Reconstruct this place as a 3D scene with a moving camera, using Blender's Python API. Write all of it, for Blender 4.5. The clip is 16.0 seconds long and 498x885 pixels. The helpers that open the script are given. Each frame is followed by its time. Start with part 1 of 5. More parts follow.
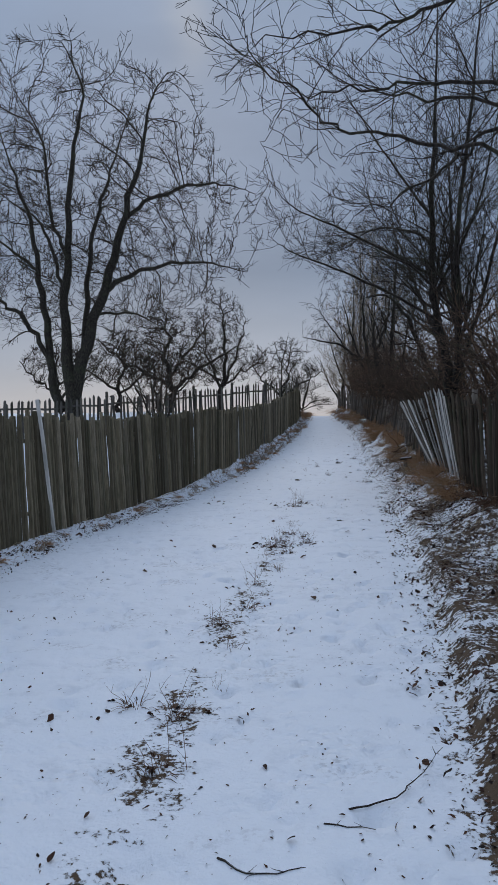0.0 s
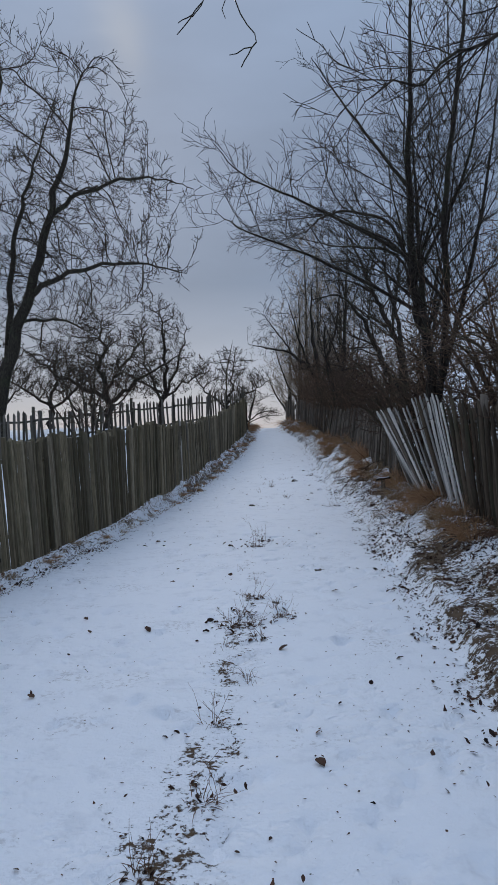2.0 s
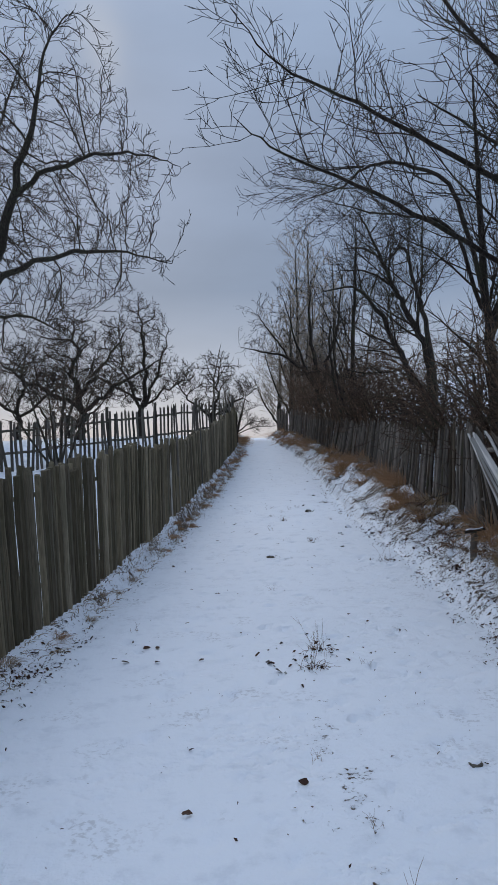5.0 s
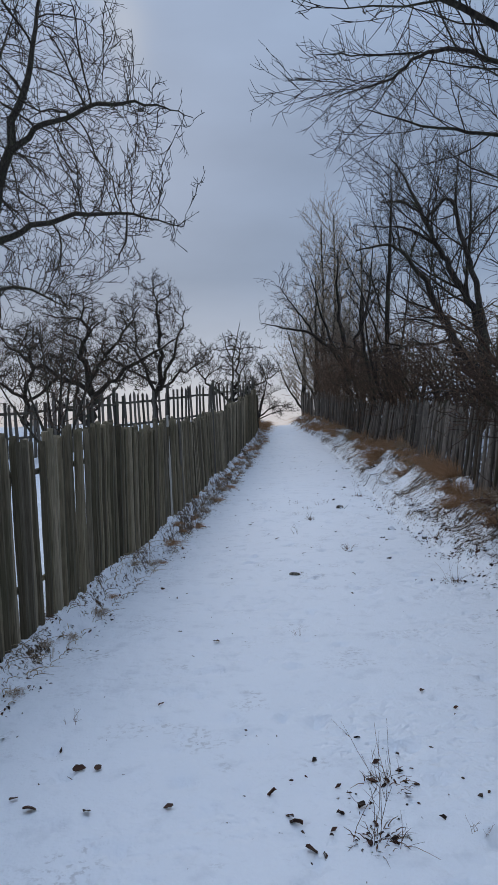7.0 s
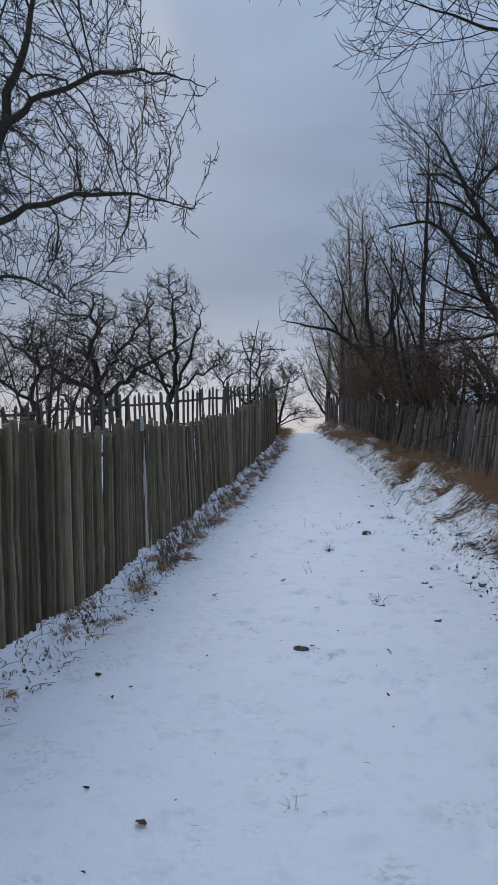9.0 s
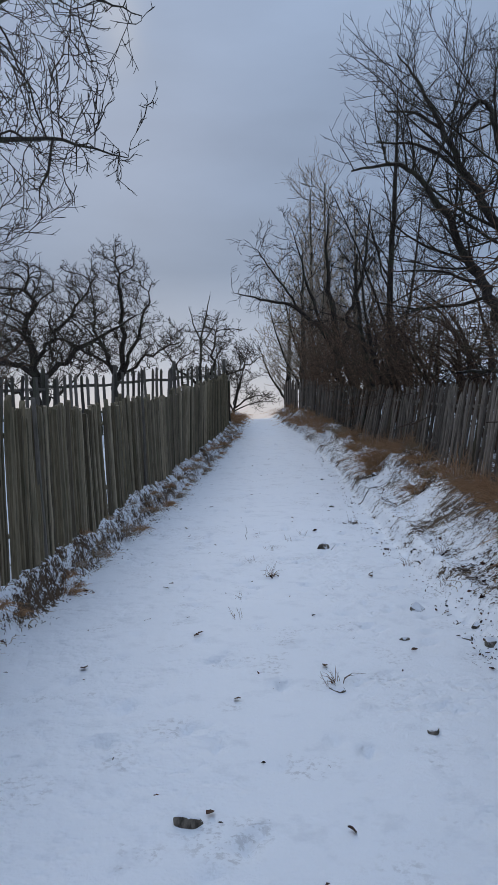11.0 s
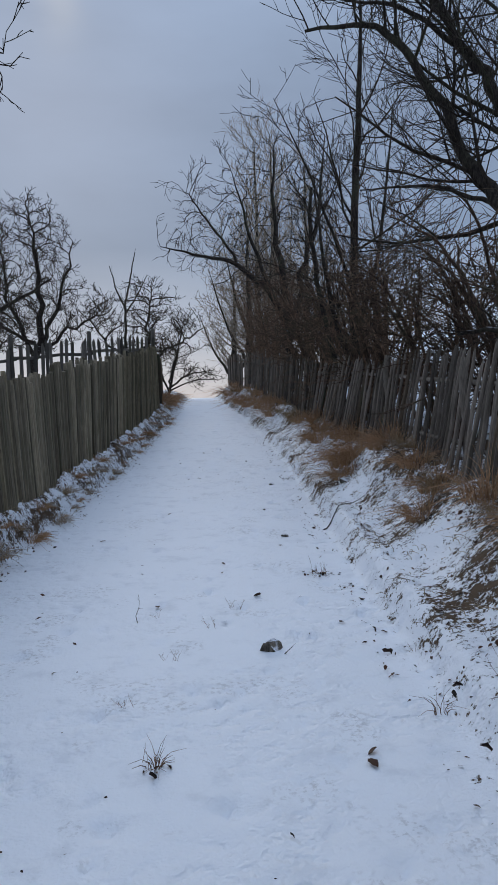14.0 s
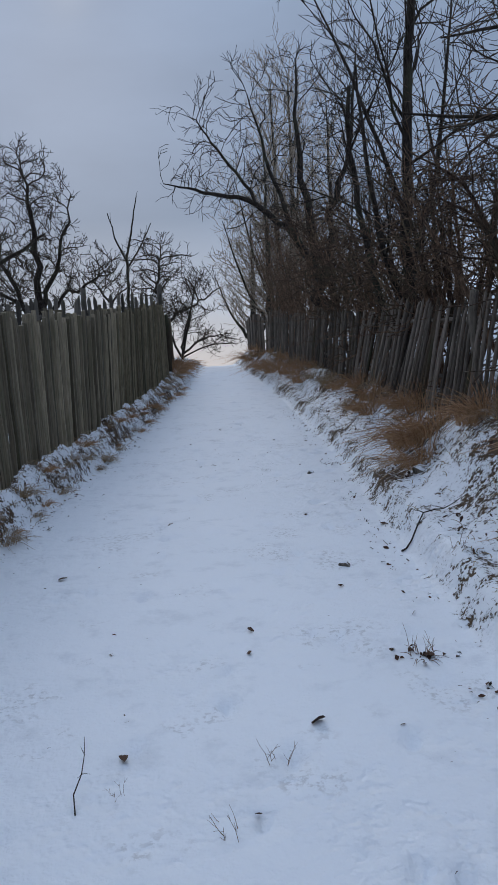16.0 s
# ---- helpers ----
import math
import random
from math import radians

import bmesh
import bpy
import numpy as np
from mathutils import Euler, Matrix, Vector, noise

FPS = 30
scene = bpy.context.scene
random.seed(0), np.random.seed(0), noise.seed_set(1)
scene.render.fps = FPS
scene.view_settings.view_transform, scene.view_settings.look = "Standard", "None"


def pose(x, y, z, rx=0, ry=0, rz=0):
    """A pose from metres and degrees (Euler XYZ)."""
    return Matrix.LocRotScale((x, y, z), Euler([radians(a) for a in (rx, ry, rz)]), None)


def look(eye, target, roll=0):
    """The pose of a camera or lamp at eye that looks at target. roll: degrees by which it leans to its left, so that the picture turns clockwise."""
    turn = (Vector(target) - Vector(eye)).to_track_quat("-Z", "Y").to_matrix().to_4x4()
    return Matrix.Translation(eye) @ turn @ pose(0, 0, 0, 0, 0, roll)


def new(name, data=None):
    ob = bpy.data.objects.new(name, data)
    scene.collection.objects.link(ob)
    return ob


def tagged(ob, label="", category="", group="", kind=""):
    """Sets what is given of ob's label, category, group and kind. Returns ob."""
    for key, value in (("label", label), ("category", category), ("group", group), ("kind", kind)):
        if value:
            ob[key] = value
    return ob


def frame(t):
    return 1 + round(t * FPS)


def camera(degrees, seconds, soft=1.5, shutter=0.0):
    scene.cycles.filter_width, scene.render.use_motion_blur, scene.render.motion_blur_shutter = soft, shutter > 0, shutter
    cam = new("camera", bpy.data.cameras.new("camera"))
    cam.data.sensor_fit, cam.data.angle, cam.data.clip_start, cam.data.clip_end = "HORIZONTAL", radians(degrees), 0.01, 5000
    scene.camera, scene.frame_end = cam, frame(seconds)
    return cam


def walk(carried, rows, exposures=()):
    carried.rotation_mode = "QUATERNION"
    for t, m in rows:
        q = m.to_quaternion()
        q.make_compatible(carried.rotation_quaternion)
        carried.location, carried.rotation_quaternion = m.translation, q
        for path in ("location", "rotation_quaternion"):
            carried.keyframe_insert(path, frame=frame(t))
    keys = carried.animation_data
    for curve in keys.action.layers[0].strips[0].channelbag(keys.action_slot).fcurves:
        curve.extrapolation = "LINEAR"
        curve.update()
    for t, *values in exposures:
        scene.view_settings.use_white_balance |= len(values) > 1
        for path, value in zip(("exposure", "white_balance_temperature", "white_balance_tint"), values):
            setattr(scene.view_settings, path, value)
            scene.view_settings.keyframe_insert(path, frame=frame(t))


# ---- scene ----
from mathutils import kdtree

cam = camera(38.1, 16.0)
PATH = [
    (0, (0.011, 0.036, 1.455), (0.018, 2.035, 1.391), -0.6),
    (0.5, (0.162, 0.696, 1.468), (0.195, 2.695, 1.415), -0.8),
    (1, (0.062, 1.313, 1.475), (0.14, 3.311, 1.432), -1.3),
    (1.5, (0.155, 1.993, 1.464), (0.27, 3.989, 1.434), -1.6),
    (2, (-0.002, 2.601, 1.522), (0.162, 4.594, 1.488), -1.9),
    (2.5, (-0.032, 3.27, 1.592), (0.175, 5.259, 1.566), -2.1),
    (3, (-0.142, 3.884, 1.673), (0.072, 5.873, 1.647), -1.5),
    (3.5, (-0.22, 4.47, 1.798), (-0.017, 6.46, 1.772), -0.6),
    (4, (-0.253, 5.17, 1.849), (-0.055, 7.16, 1.833), -0.5),
    (4.2, (-0.328, 5.437, 1.83), (-0.127, 7.427, 1.82), -0.8),
    (6.3, (-0.122, 8.168, 1.732), (0.118, 10.153, 1.696), -2.2),
    (6.5, (-0.115, 8.43, 1.709), (0.108, 10.417, 1.668), -2.2),
    (7, (0.108, 9.101, 1.653), (0.269, 11.094, 1.607), -1.8),
    (7.5, (0.202, 9.745, 1.657), (0.308, 11.742, 1.612), -1.4),
    (8, (0.367, 10.371, 1.628), (0.446, 12.37, 1.593), -1.9),
    (8.5, (0.548, 11.034, 1.614), (0.62, 13.032, 1.587), -1.8),
    (8.7, (0.553, 11.242, 1.621), (0.628, 13.24, 1.597), -1.4),
    (10.8, (1.156, 13.794, 1.615), (1.335, 15.786, 1.563), -1.3),
    (11, (1.192, 14.056, 1.599), (1.382, 16.046, 1.535), -1.1),
    (11.5, (1.353, 14.703, 1.593), (1.582, 16.689, 1.521), -1.1),
    (12, (1.549, 15.305, 1.628), (1.813, 17.287, 1.559), -1.0),
    (12.5, (1.623, 15.916, 1.665), (1.925, 17.893, 1.609), -1.0),
    (13, (1.823, 16.565, 1.648), (2.155, 18.536, 1.594), -1.0),
    (13.5, (1.82, 17.278, 1.718), (2.16, 19.247, 1.637), -1.4),
    (14, (2.026, 17.94, 1.688), (2.346, 19.91, 1.558), -2.1),
    (14.5, (2.034, 18.575, 1.651), (2.337, 20.542, 1.461), -3.3),
    (15, (2.192, 19.28, 1.569), (2.493, 21.245, 1.348), -3.7),
    (15.5, (2.288, 19.991, 1.597), (2.565, 21.959, 1.375), -3.9),
    (16, (2.371, 20.718, 1.574), (2.629, 22.69, 1.362), -3.6),
]
walk(cam, [(t, look(eye, target, roll)) for t, eye, target, roll in PATH], exposures=((0, -0.28), (1.5, -0.23), (3.5, -0.13), (7, -0.03), (16, -0.05)))

# ---- world, sun and exposure ----
SUN_AZ, SUN_EL = radians(-6), radians(23)   # ahead, a little to the left, behind the cloud
world = bpy.data.worlds.new("overcast_sky")
scene.world = world
world.use_nodes = True
wn, wl = world.node_tree.nodes, world.node_tree.links
wn.clear()


def wmath(op, a, b=None, c=None):
    n = wn.new("ShaderNodeMath")
    n.operation = op
    for i, v in enumerate((a, b, c)):
        if v is None:
            continue
        if isinstance(v, (int, float)):
            n.inputs[i].default_value = v
        else:
            wl.new(v, n.inputs[i])
    return n.outputs[0]


def wmix(f, a, b, blend="MIX"):
    n = wn.new("ShaderNodeMix")
    n.data_type, n.blend_type = "RGBA", blend
    for s, v in ((n.inputs[0], f), (n.inputs[6], a), (n.inputs[7], b)):
        if isinstance(v, (int, float)):
            s.default_value = v
        elif isinstance(v, tuple):
            s.default_value = (*v, 1)
        else:
            wl.new(v, s)
    return n.outputs[2]


tc = wn.new("ShaderNodeTexCoord").outputs["Generated"]
sep = wn.new("ShaderNodeSeparateXYZ")
wl.new(tc, sep.inputs[0])
up = sep.outputs[2]
sky = wn.new("ShaderNodeTexSky")
sky.sky_type, sky.sun_disc = "NISHITA", False
sky.sun_elevation, sky.sun_rotation = SUN_EL, SUN_AZ
ramp = wn.new("ShaderNodeValToRGB")
wl.new(up, ramp.inputs[0])
el = ramp.color_ramp.elements
el[0].position, el[0].color = 0.0, (0.50, 0.505, 0.555, 1)
el[1].position, el[1].color = 1.0, (0.628, 0.79, 1.065, 1)
for p, col in ((0.03, (0.47, 0.50, 0.575, 1)), (0.08, (0.395, 0.45, 0.56, 1)), (0.20, (0.222, 0.294, 0.425, 1)), (0.36, (0.250, 0.326, 0.468, 1)), (0.50, (0.304, 0.394, 0.558, 1)), (0.70, (0.525, 0.625, 0.83, 1))):
    e = el.new(p)
    e.color = col
stretch = wn.new("ShaderNodeMapping")
stretch.inputs["Scale"].default_value = (1.6, 1.6, 4.5)
stretch.inputs["Rotation"].default_value = (0.35, 0.2, 0.4)
wl.new(tc, stretch.inputs[0])
cloud = wn.new("ShaderNodeTexNoise")
cloud.inputs["Scale"].default_value, cloud.inputs["Detail"].default_value, cloud.inputs["Roughness"].default_value = 1.6, 5, 0.52
wl.new(stretch.outputs[0], cloud.inputs["Vector"])
lift = wmath("MULTIPLY_ADD", cloud.outputs[0], 0.55, 0.76)
clouds = wmix(1.0, ramp.outputs[0], lift, "MULTIPLY")
# a streak of thinner cloud where the sun stands


def wdot(v):
    n = wn.new("ShaderNodeVectorMath")
    n.operation = "DOT_PRODUCT"
    wl.new(tc, n.inputs[0])
    n.inputs[1].default_value = v
    return n.outputs["Value"]


along = wmath("DIVIDE", wmath("SUBTRACT", wdot((-0.09, -0.465, 0.88)), 0.02), 0.055)
across = wmath("DIVIDE", wmath("ADD", wdot((0.99, 0.08, 0.10)), wmath("MULTIPLY_ADD", cloud.outputs[0], 0.10, -0.10)), 0.026)
ahead = wmath("GREATER_THAN", wdot((0.0, 1.0, 0.0)), 0.0)
glow = wmath("EXPONENT", wmath("MULTIPLY", wmath("ADD", wmath("MULTIPLY", along, along), wmath("MULTIPLY", across, across)), -1.0))
glow = wmath("MULTIPLY", wmath("MULTIPLY", glow, ahead), 0.25)
clouds = wmix(glow, clouds, (0.72, 0.71, 0.69))
thin = wmix(1.0, sky.outputs[0], (0.10, 0.10, 0.10), "MULTIPLY")
bg = wn.new("ShaderNodeBackground")
wl.new(wmix(0.045, clouds, thin), bg.inputs[0])
out = wn.new("ShaderNodeOutputWorld")
wl.new(bg.outputs[0], out.inputs[0])

sun = new("sun", bpy.data.lights.new("sun", "SUN"))
sun.data.energy, sun.data.angle, sun.data.color = 0.8, radians(25), (1.0, 0.95, 0.88)
sun.matrix_world = look((0, 0, 30), (-30 * math.sin(SUN_AZ), -30 * math.cos(SUN_AZ), 30 - 30 * math.tan(SUN_EL)))
scene.view_settings.exposure = 0.0

# ---- materials ----


class Nodes:
    """Short hand for one material's nodes."""

    def __init__(self, name, rough=0.8, spec=0.3):
        self.m = bpy.data.materials.new(name)
        self.m.use_nodes = True
        self.n, self.l = self.m.node_tree.nodes, self.m.node_tree.links
        self.b = self.n["Principled BSDF"]
        self.b.inputs["Roughness"].default_value = rough
        self.b.inputs["Specular IOR Level"].default_value = spec
        self.co = self.n.new("ShaderNodeTexCoord")

    def set(self, sock, v):
        if isinstance(v, (int, float)):
            sock.default_value = v
        elif isinstance(v, tuple):
            sock.default_value = (*v, 1) if len(sock.default_value) == 4 else v
        else:
            self.l.new(v, sock)

    def noise(self, scale, detail=4, rough=0.55, stretch=None, where="Object"):
        n = self.n.new("ShaderNodeTexNoise")
        n.inputs["Scale"].default_value, n.inputs["Detail"].default_value, n.inputs["Roughness"].default_value = scale, detail, rough
        src = self.co.outputs[where]
        if stretch:
            mp = self.n.new("ShaderNodeMapping")
            mp.inputs["Scale"].default_value = stretch
            self.l.new(src, mp.inputs[0])
            src = mp.outputs[0]
        self.l.new(src, n.inputs["Vector"])
        return n.outputs[0]

    def math(self, op, a, b=0.0, c=0.0):
        n = self.n.new("ShaderNodeMath")
        n.operation = op
        for s, v in zip(n.inputs, (a, b, c)):
            self.set(s, v)
        return n.outputs[0]

    def smooth(self, v, lo, hi):
        n = self.n.new("ShaderNodeMapRange")
        n.interpolation_type = "SMOOTHSTEP"
        self.set(n.inputs[0], v)
        n.inputs[1].default_value, n.inputs[2].default_value = lo, hi
        return n.outputs[0]

    def mix(self, f, a, b, blend="MIX"):
        n = self.n.new("ShaderNodeMix")
        n.data_type, n.blend_type = "RGBA", blend
        self.set(n.inputs[0], f), self.set(n.inputs[6], a), self.set(n.inputs[7], b)
        return n.outputs[2]

    def base(self, v):
        self.set(self.b.inputs["Base Color"], v)
        return self

    def bump(self, h, strength, dist):
        n = self.n.new("ShaderNodeBump")
        n.inputs["Strength"].default_value, n.inputs["Distance"].default_value = strength, dist
        self.set(n.inputs["Height"], h)
        self.l.new(n.outputs[0], self.b.inputs["Normal"])
        return self

    def random(self):
        return self.n.new("ShaderNodeObjectInfo").outputs["Random"]

    def island(self):
        return self.n.new("ShaderNodeNewGeometry").outputs["Random Per Island"]


def snow_ground():
    k = Nodes("snow_and_earth", 0.65, 0.25)
    at = k.n.new("ShaderNodeAttribute")
    at.attribute_name = "bare"
    bare = at.outputs["Fac"]
    fine, mid, big = k.noise(38, 5, 0.65), k.noise(9, 4, 0.6), k.noise(1.3, 3)
    pat = k.math("ADD", k.math("MULTIPLY_ADD", fine, 1.2, -0.6), k.math("MULTIPLY_ADD", mid, 1.0, -0.5))
    pat = k.math("ADD", pat, k.math("MULTIPLY_ADD", big, 0.9, -0.45))
    mask = k.smooth(k.math("ADD", pat, bare), 0.44, 0.56)
    snow = k.mix(big, (0.80, 0.845, 0.90), (0.86, 0.89, 0.935))
    snow = k.mix(k.math("MULTIPLY", k.smooth(k.noise(4.5, 5, 0.65), 0.52, 0.72), 0.55), snow, (0.66, 0.70, 0.76))
    # grey speckle: thin snow, with the shade of small dents painted in
    thin = k.math("MULTIPLY", k.smooth(k.noise(1.9, 4, 0.6), 0.54, 0.66), k.smooth(k.noise(30, 4, 0.65), 0.50, 0.62))
    snow = k.mix(k.math("MULTIPLY", thin, 0.42), snow, (0.36, 0.36, 0.375))
    earth = k.mix(k.noise(22, 5, 0.7), (0.020, 0.014, 0.010), (0.13, 0.082, 0.048))
    earth = k.mix(k.smooth(mid, 0.45, 0.7), earth, (0.105, 0.070, 0.042))
    k.base(k.mix(mask, snow, earth))
    k.set(k.b.inputs["Roughness"], k.math("MULTIPLY_ADD", mask, 0.25, 0.62))
    h = k.math("ADD", k.math("MULTIPLY", k.noise(60, 4, 0.6), 0.25), k.math("MULTIPLY", mid, 0.6))
    pits = k.math("MULTIPLY", k.smooth(k.noise(11, 2), 0.42, 0.80), k.smooth(k.noise(0.9, 2), 0.42, 0.62))
    h = k.math("SUBTRACT", h, k.math("MULTIPLY", pits, 0.55))
    h = k.math("SUBTRACT", h, k.math("MULTIPLY", mask, 0.5))
    return k.bump(h, 0.7, 0.032).m


def plank(name, dark, light, green=(0.055, 0.062, 0.036), pale=None):
    """Weathered grey-brown wood with long grain along z, algae and stains."""
    k = Nodes(name, 0.86, 0.2)
    r = k.math("FRACT", k.math("ADD", k.random(), k.math("MULTIPLY", k.island(), 7.31)))
    off = k.n.new("ShaderNodeVectorMath")
    off.operation = "ADD"
    k.l.new(k.co.outputs["Object"], off.inputs[0])
    cmb = k.n.new("ShaderNodeCombineXYZ")
    k.set(cmb.inputs[0], k.math("MULTIPLY", r, 37.0)), k.set(cmb.inputs[2], k.math("MULTIPLY", r, 61.0))
    k.l.new(cmb.outputs[0], off.inputs[1])

    def nz(scale, st, detail=4):
        n = k.n.new("ShaderNodeTexNoise")
        n.inputs["Scale"].default_value, n.inputs["Detail"].default_value = scale, detail
        mp = k.n.new("ShaderNodeMapping")
        mp.inputs["Scale"].default_value = st
        k.l.new(off.outputs[0], mp.inputs[0]), k.l.new(mp.outputs[0], n.inputs["Vector"])
        return n.outputs[0]
    grain, blot = nz(24, (5, 5, 0.35), 6), nz(2.2, (1, 1, 1))
    col = k.mix(k.smooth(grain, 0.0, 1.0), dark, light)
    tone = k.math("MULTIPLY_ADD", r, 1.15, 0.48)
    tint = k.n.new("ShaderNodeCombineColor")
    for i in range(3):
        k.set(tint.inputs[i], tone)
    col = k.mix(1.0, col, tint.outputs[0], "MULTIPLY")
    col = k.mix(k.math("MULTIPLY", k.smooth(blot, 0.48, 0.68), 0.55), col, green)
    if pale:
        col = k.mix(k.smooth(r, 0.80, 0.84), col, k.mix(grain, pale, tuple(c * 0.7 for c in pale)))
    k.base(col)
    return k.bump(grain, 0.6, 0.006).m


def bark(name, dark, light, snowy=0.0, patchy=True):
    k = Nodes(name, 0.9, 0.15)
    n1, n2 = k.noise(30, 4, 0.65, (1, 1, 0.3)), k.noise(2.0, 3)
    col = k.mix(k.smooth(n1, 0.35, 0.7), dark, light)
    col = k.mix(k.math("MULTIPLY", k.smooth(n2, 0.5, 0.7), 0.5), col, (0.07, 0.075, 0.045))
    if snowy:
        nrm = k.n.new("ShaderNodeNewGeometry").outputs["Normal"]
        sp = k.n.new("ShaderNodeSeparateXYZ")
        k.l.new(nrm, sp.inputs[0])
        s = k.smooth(sp.outputs[2], 0.72, 0.95) if patchy else k.smooth(k.math("MULTIPLY_ADD", k.noise(9, 3), 0.9, sp.outputs[2]), 1.05, 1.18)
        if patchy:
            s = k.math("MULTIPLY", s, k.smooth(k.noise(1.7, 2), 0.5, 0.62))
        col = k.mix(k.math("MULTIPLY", s, snowy), col, (0.8, 0.83, 0.88))
    k.base(col)
    return k.bump(n1, 0.7, 0.02).m


def blades(name, a, b, dusted=0.0):
    """Thin dry blades; dusted: how much snow lies on those that face the sky."""
    k = Nodes(name, 0.75, 0.25)
    col = k.mix(k.island(), a, b)
    if dusted:
        sp = k.n.new("ShaderNodeSeparateXYZ")
        k.l.new(k.n.new("ShaderNodeNewGeometry").outputs["Normal"], sp.inputs[0])
        snow = k.math("MULTIPLY", k.smooth(sp.outputs[2], 0.35, 0.75), k.smooth(k.noise(7, 3), 0.40, 0.60))
        col = k.mix(k.math("MULTIPLY", snow, dusted), col, (0.80, 0.83, 0.88))
    return k.base(col).m


M_SNOW = snow_ground()
M_LEFT = plank("weathered_olive_slats", (0.052, 0.044, 0.029), (0.222, 0.182, 0.118), (0.076, 0.071, 0.041))
M_GREY = plank("weathered_grey_brown_slats", (0.088, 0.074, 0.052), (0.30, 0.25, 0.175), (0.115, 0.106, 0.066))
M_DARK = plank("dark_brown_wood", (0.035, 0.027, 0.020), (0.12, 0.090, 0.062))
M_REAR = plank("grey_pickets", (0.055, 0.048, 0.042), (0.15, 0.135, 0.115))
M_RIGHT = plank("weathered_grey_laths", (0.052, 0.043, 0.035), (0.27, 0.225, 0.182), (0.075, 0.067, 0.05))
M_PALE = plank("bleached_laths", (0.46, 0.43, 0.39), (0.70, 0.66, 0.60), (0.26, 0.25, 0.22))
M_BARK = bark("dark_bark", (0.020, 0.016, 0.014), (0.070, 0.058, 0.047), 0.6)
M_BARK_L = bark("grey_green_bark", (0.028, 0.025, 0.020), (0.085, 0.075, 0.058), 0.35)
M_TWIG = bark("twigs", (0.020, 0.016, 0.013), (0.060, 0.047, 0.037))
M_BRUSH = bark("brown_brushwood", (0.085, 0.054, 0.036), (0.25, 0.160, 0.105))
M_PALETWIG = bark("pale_poplar_twigs", (0.20, 0.16, 0.12), (0.40, 0.325, 0.245))
M_STRAW = blades("dry_grass", (0.26, 0.135, 0.068), (0.58, 0.36, 0.20))
M_STRAW2 = blades("bleached_grass", (0.20, 0.145, 0.09), (0.50, 0.40, 0.27))
M_DUSTED = blades("snow_dusted_grass", (0.22, 0.14, 0.075), (0.50, 0.36, 0.21), 0.95)
M_LEAF = blades("dead_leaves", (0.013, 0.009, 0.008), (0.095, 0.042, 0.024))
M_STONE = bark("snow_dusted_stone", (0.055, 0.047, 0.038), (0.22, 0.19, 0.155), 1.0, False)
M_SCRUB = bark("dark_brushwood", (0.045, 0.030, 0.022), (0.14, 0.092, 0.064))
M_STALK = blades("dry_stalks", (0.065, 0.034, 0.022), (0.21, 0.118, 0.072))

# ---- the lay of the land ----


def curve(*pts, soft=1.0):
    """A smooth function through (y, value) pairs; soft: metres over which corners are rounded."""
    ys, vs = [p[0] for p in pts], [p[1] for p in pts]
    offs = np.array((-2, -1.5, -1, -0.5, 0, 0.5, 1, 1.5, 2)) * soft
    wts = np.array((1, 3, 6, 9, 10, 9, 6, 3, 1)) / 48

    def f(y):
        y = np.asarray(y, float)
        return sum(w * np.interp(y + o, ys, vs) for o, w in zip(offs, wts))
    return f


path_z = curve((-60, -0.6), (0, 0.0), (22, 0.03), (25, 0.12), (28, 0.30), (33, 0.62), (38, 1.05), (43, 1.46), (46, 1.64), (49, 1.68), (56, 1.45), (80, 0.2), (160, -1.5), (5000, -4), soft=2.2)
left_fence = curve((-60, -3.6), (0, -3.3), (6.5, -2.85), (8, -2.62), (9, -2.44), (10.2, -2.12), (11.4, -1.80), (12.6, -1.50), (13.8, -1.24), (15.3, -0.94), (18.2, -0.42), (20, -0.18), (22.7, 0.24), (25.8, 0.66), (28.4, 1.15), (32, 1.76), (37, 2.68), (38.4, 2.85), (42, 3.05), (46, 3.5), (80, 7.5))
left_width = curve((-60, 0.4), (8, 0.32), (14, 0.22), (20, 0.18), (23, 0.20), (27, 0.29), (37, 0.30), (40, 0.50), (42, 0.66), (46, 0.65), (80, 0.6))


def left_edge(y):
    return left_fence(y) + left_width(y)


right_edge = curve((-60, 0.2), (0, 0.45), (2.3, 0.78), (3.2, 0.98), (7.4, 1.75), (15, 2.85), (20, 3.4), (25.5, 4.1), (28, 4.43), (31, 4.75), (35, 5.05), (39, 5.2), (42, 5.2), (46, 5.4), (50, 5.7), (80, 9))
right_fence = curve((-60, 2.6), (0, 2.95), (9.5, 3.15), (11.8, 3.28), (14, 3.55), (18, 4.1), (22.6, 4.9), (25.75, 5.33), (29.4, 5.5), (34, 5.85), (40, 6.0), (46, 5.85), (80, 10))
left_bank = curve((-60, 0.05), (6, 0.05), (12.5, 0.10), (16.4, 0.25), (20, 0.34), (24, 0.38), (46, 0.40), (52, 0.1), (80, 0))
right_bank = curve((-60, 0.35), (8, 0.42), (12, 0.50), (22.6, 0.68), (26, 0.80), (30, 0.62), (40, 0.55), (46, 0.5), (56, 0.1), (80, 0))


strip = curve((-60, -1.0), (0, -0.7), (3.5, -0.36), (6.35, 0.06), (8.45, 0.42), (12, 0.85), (20, 1.8), (28, 2.7), (46, 4.5))


def step(x, a, b):
    u = np.clip((x - a) / (b - a), 0, 1)
    return u * u * (3 - 2 * u)


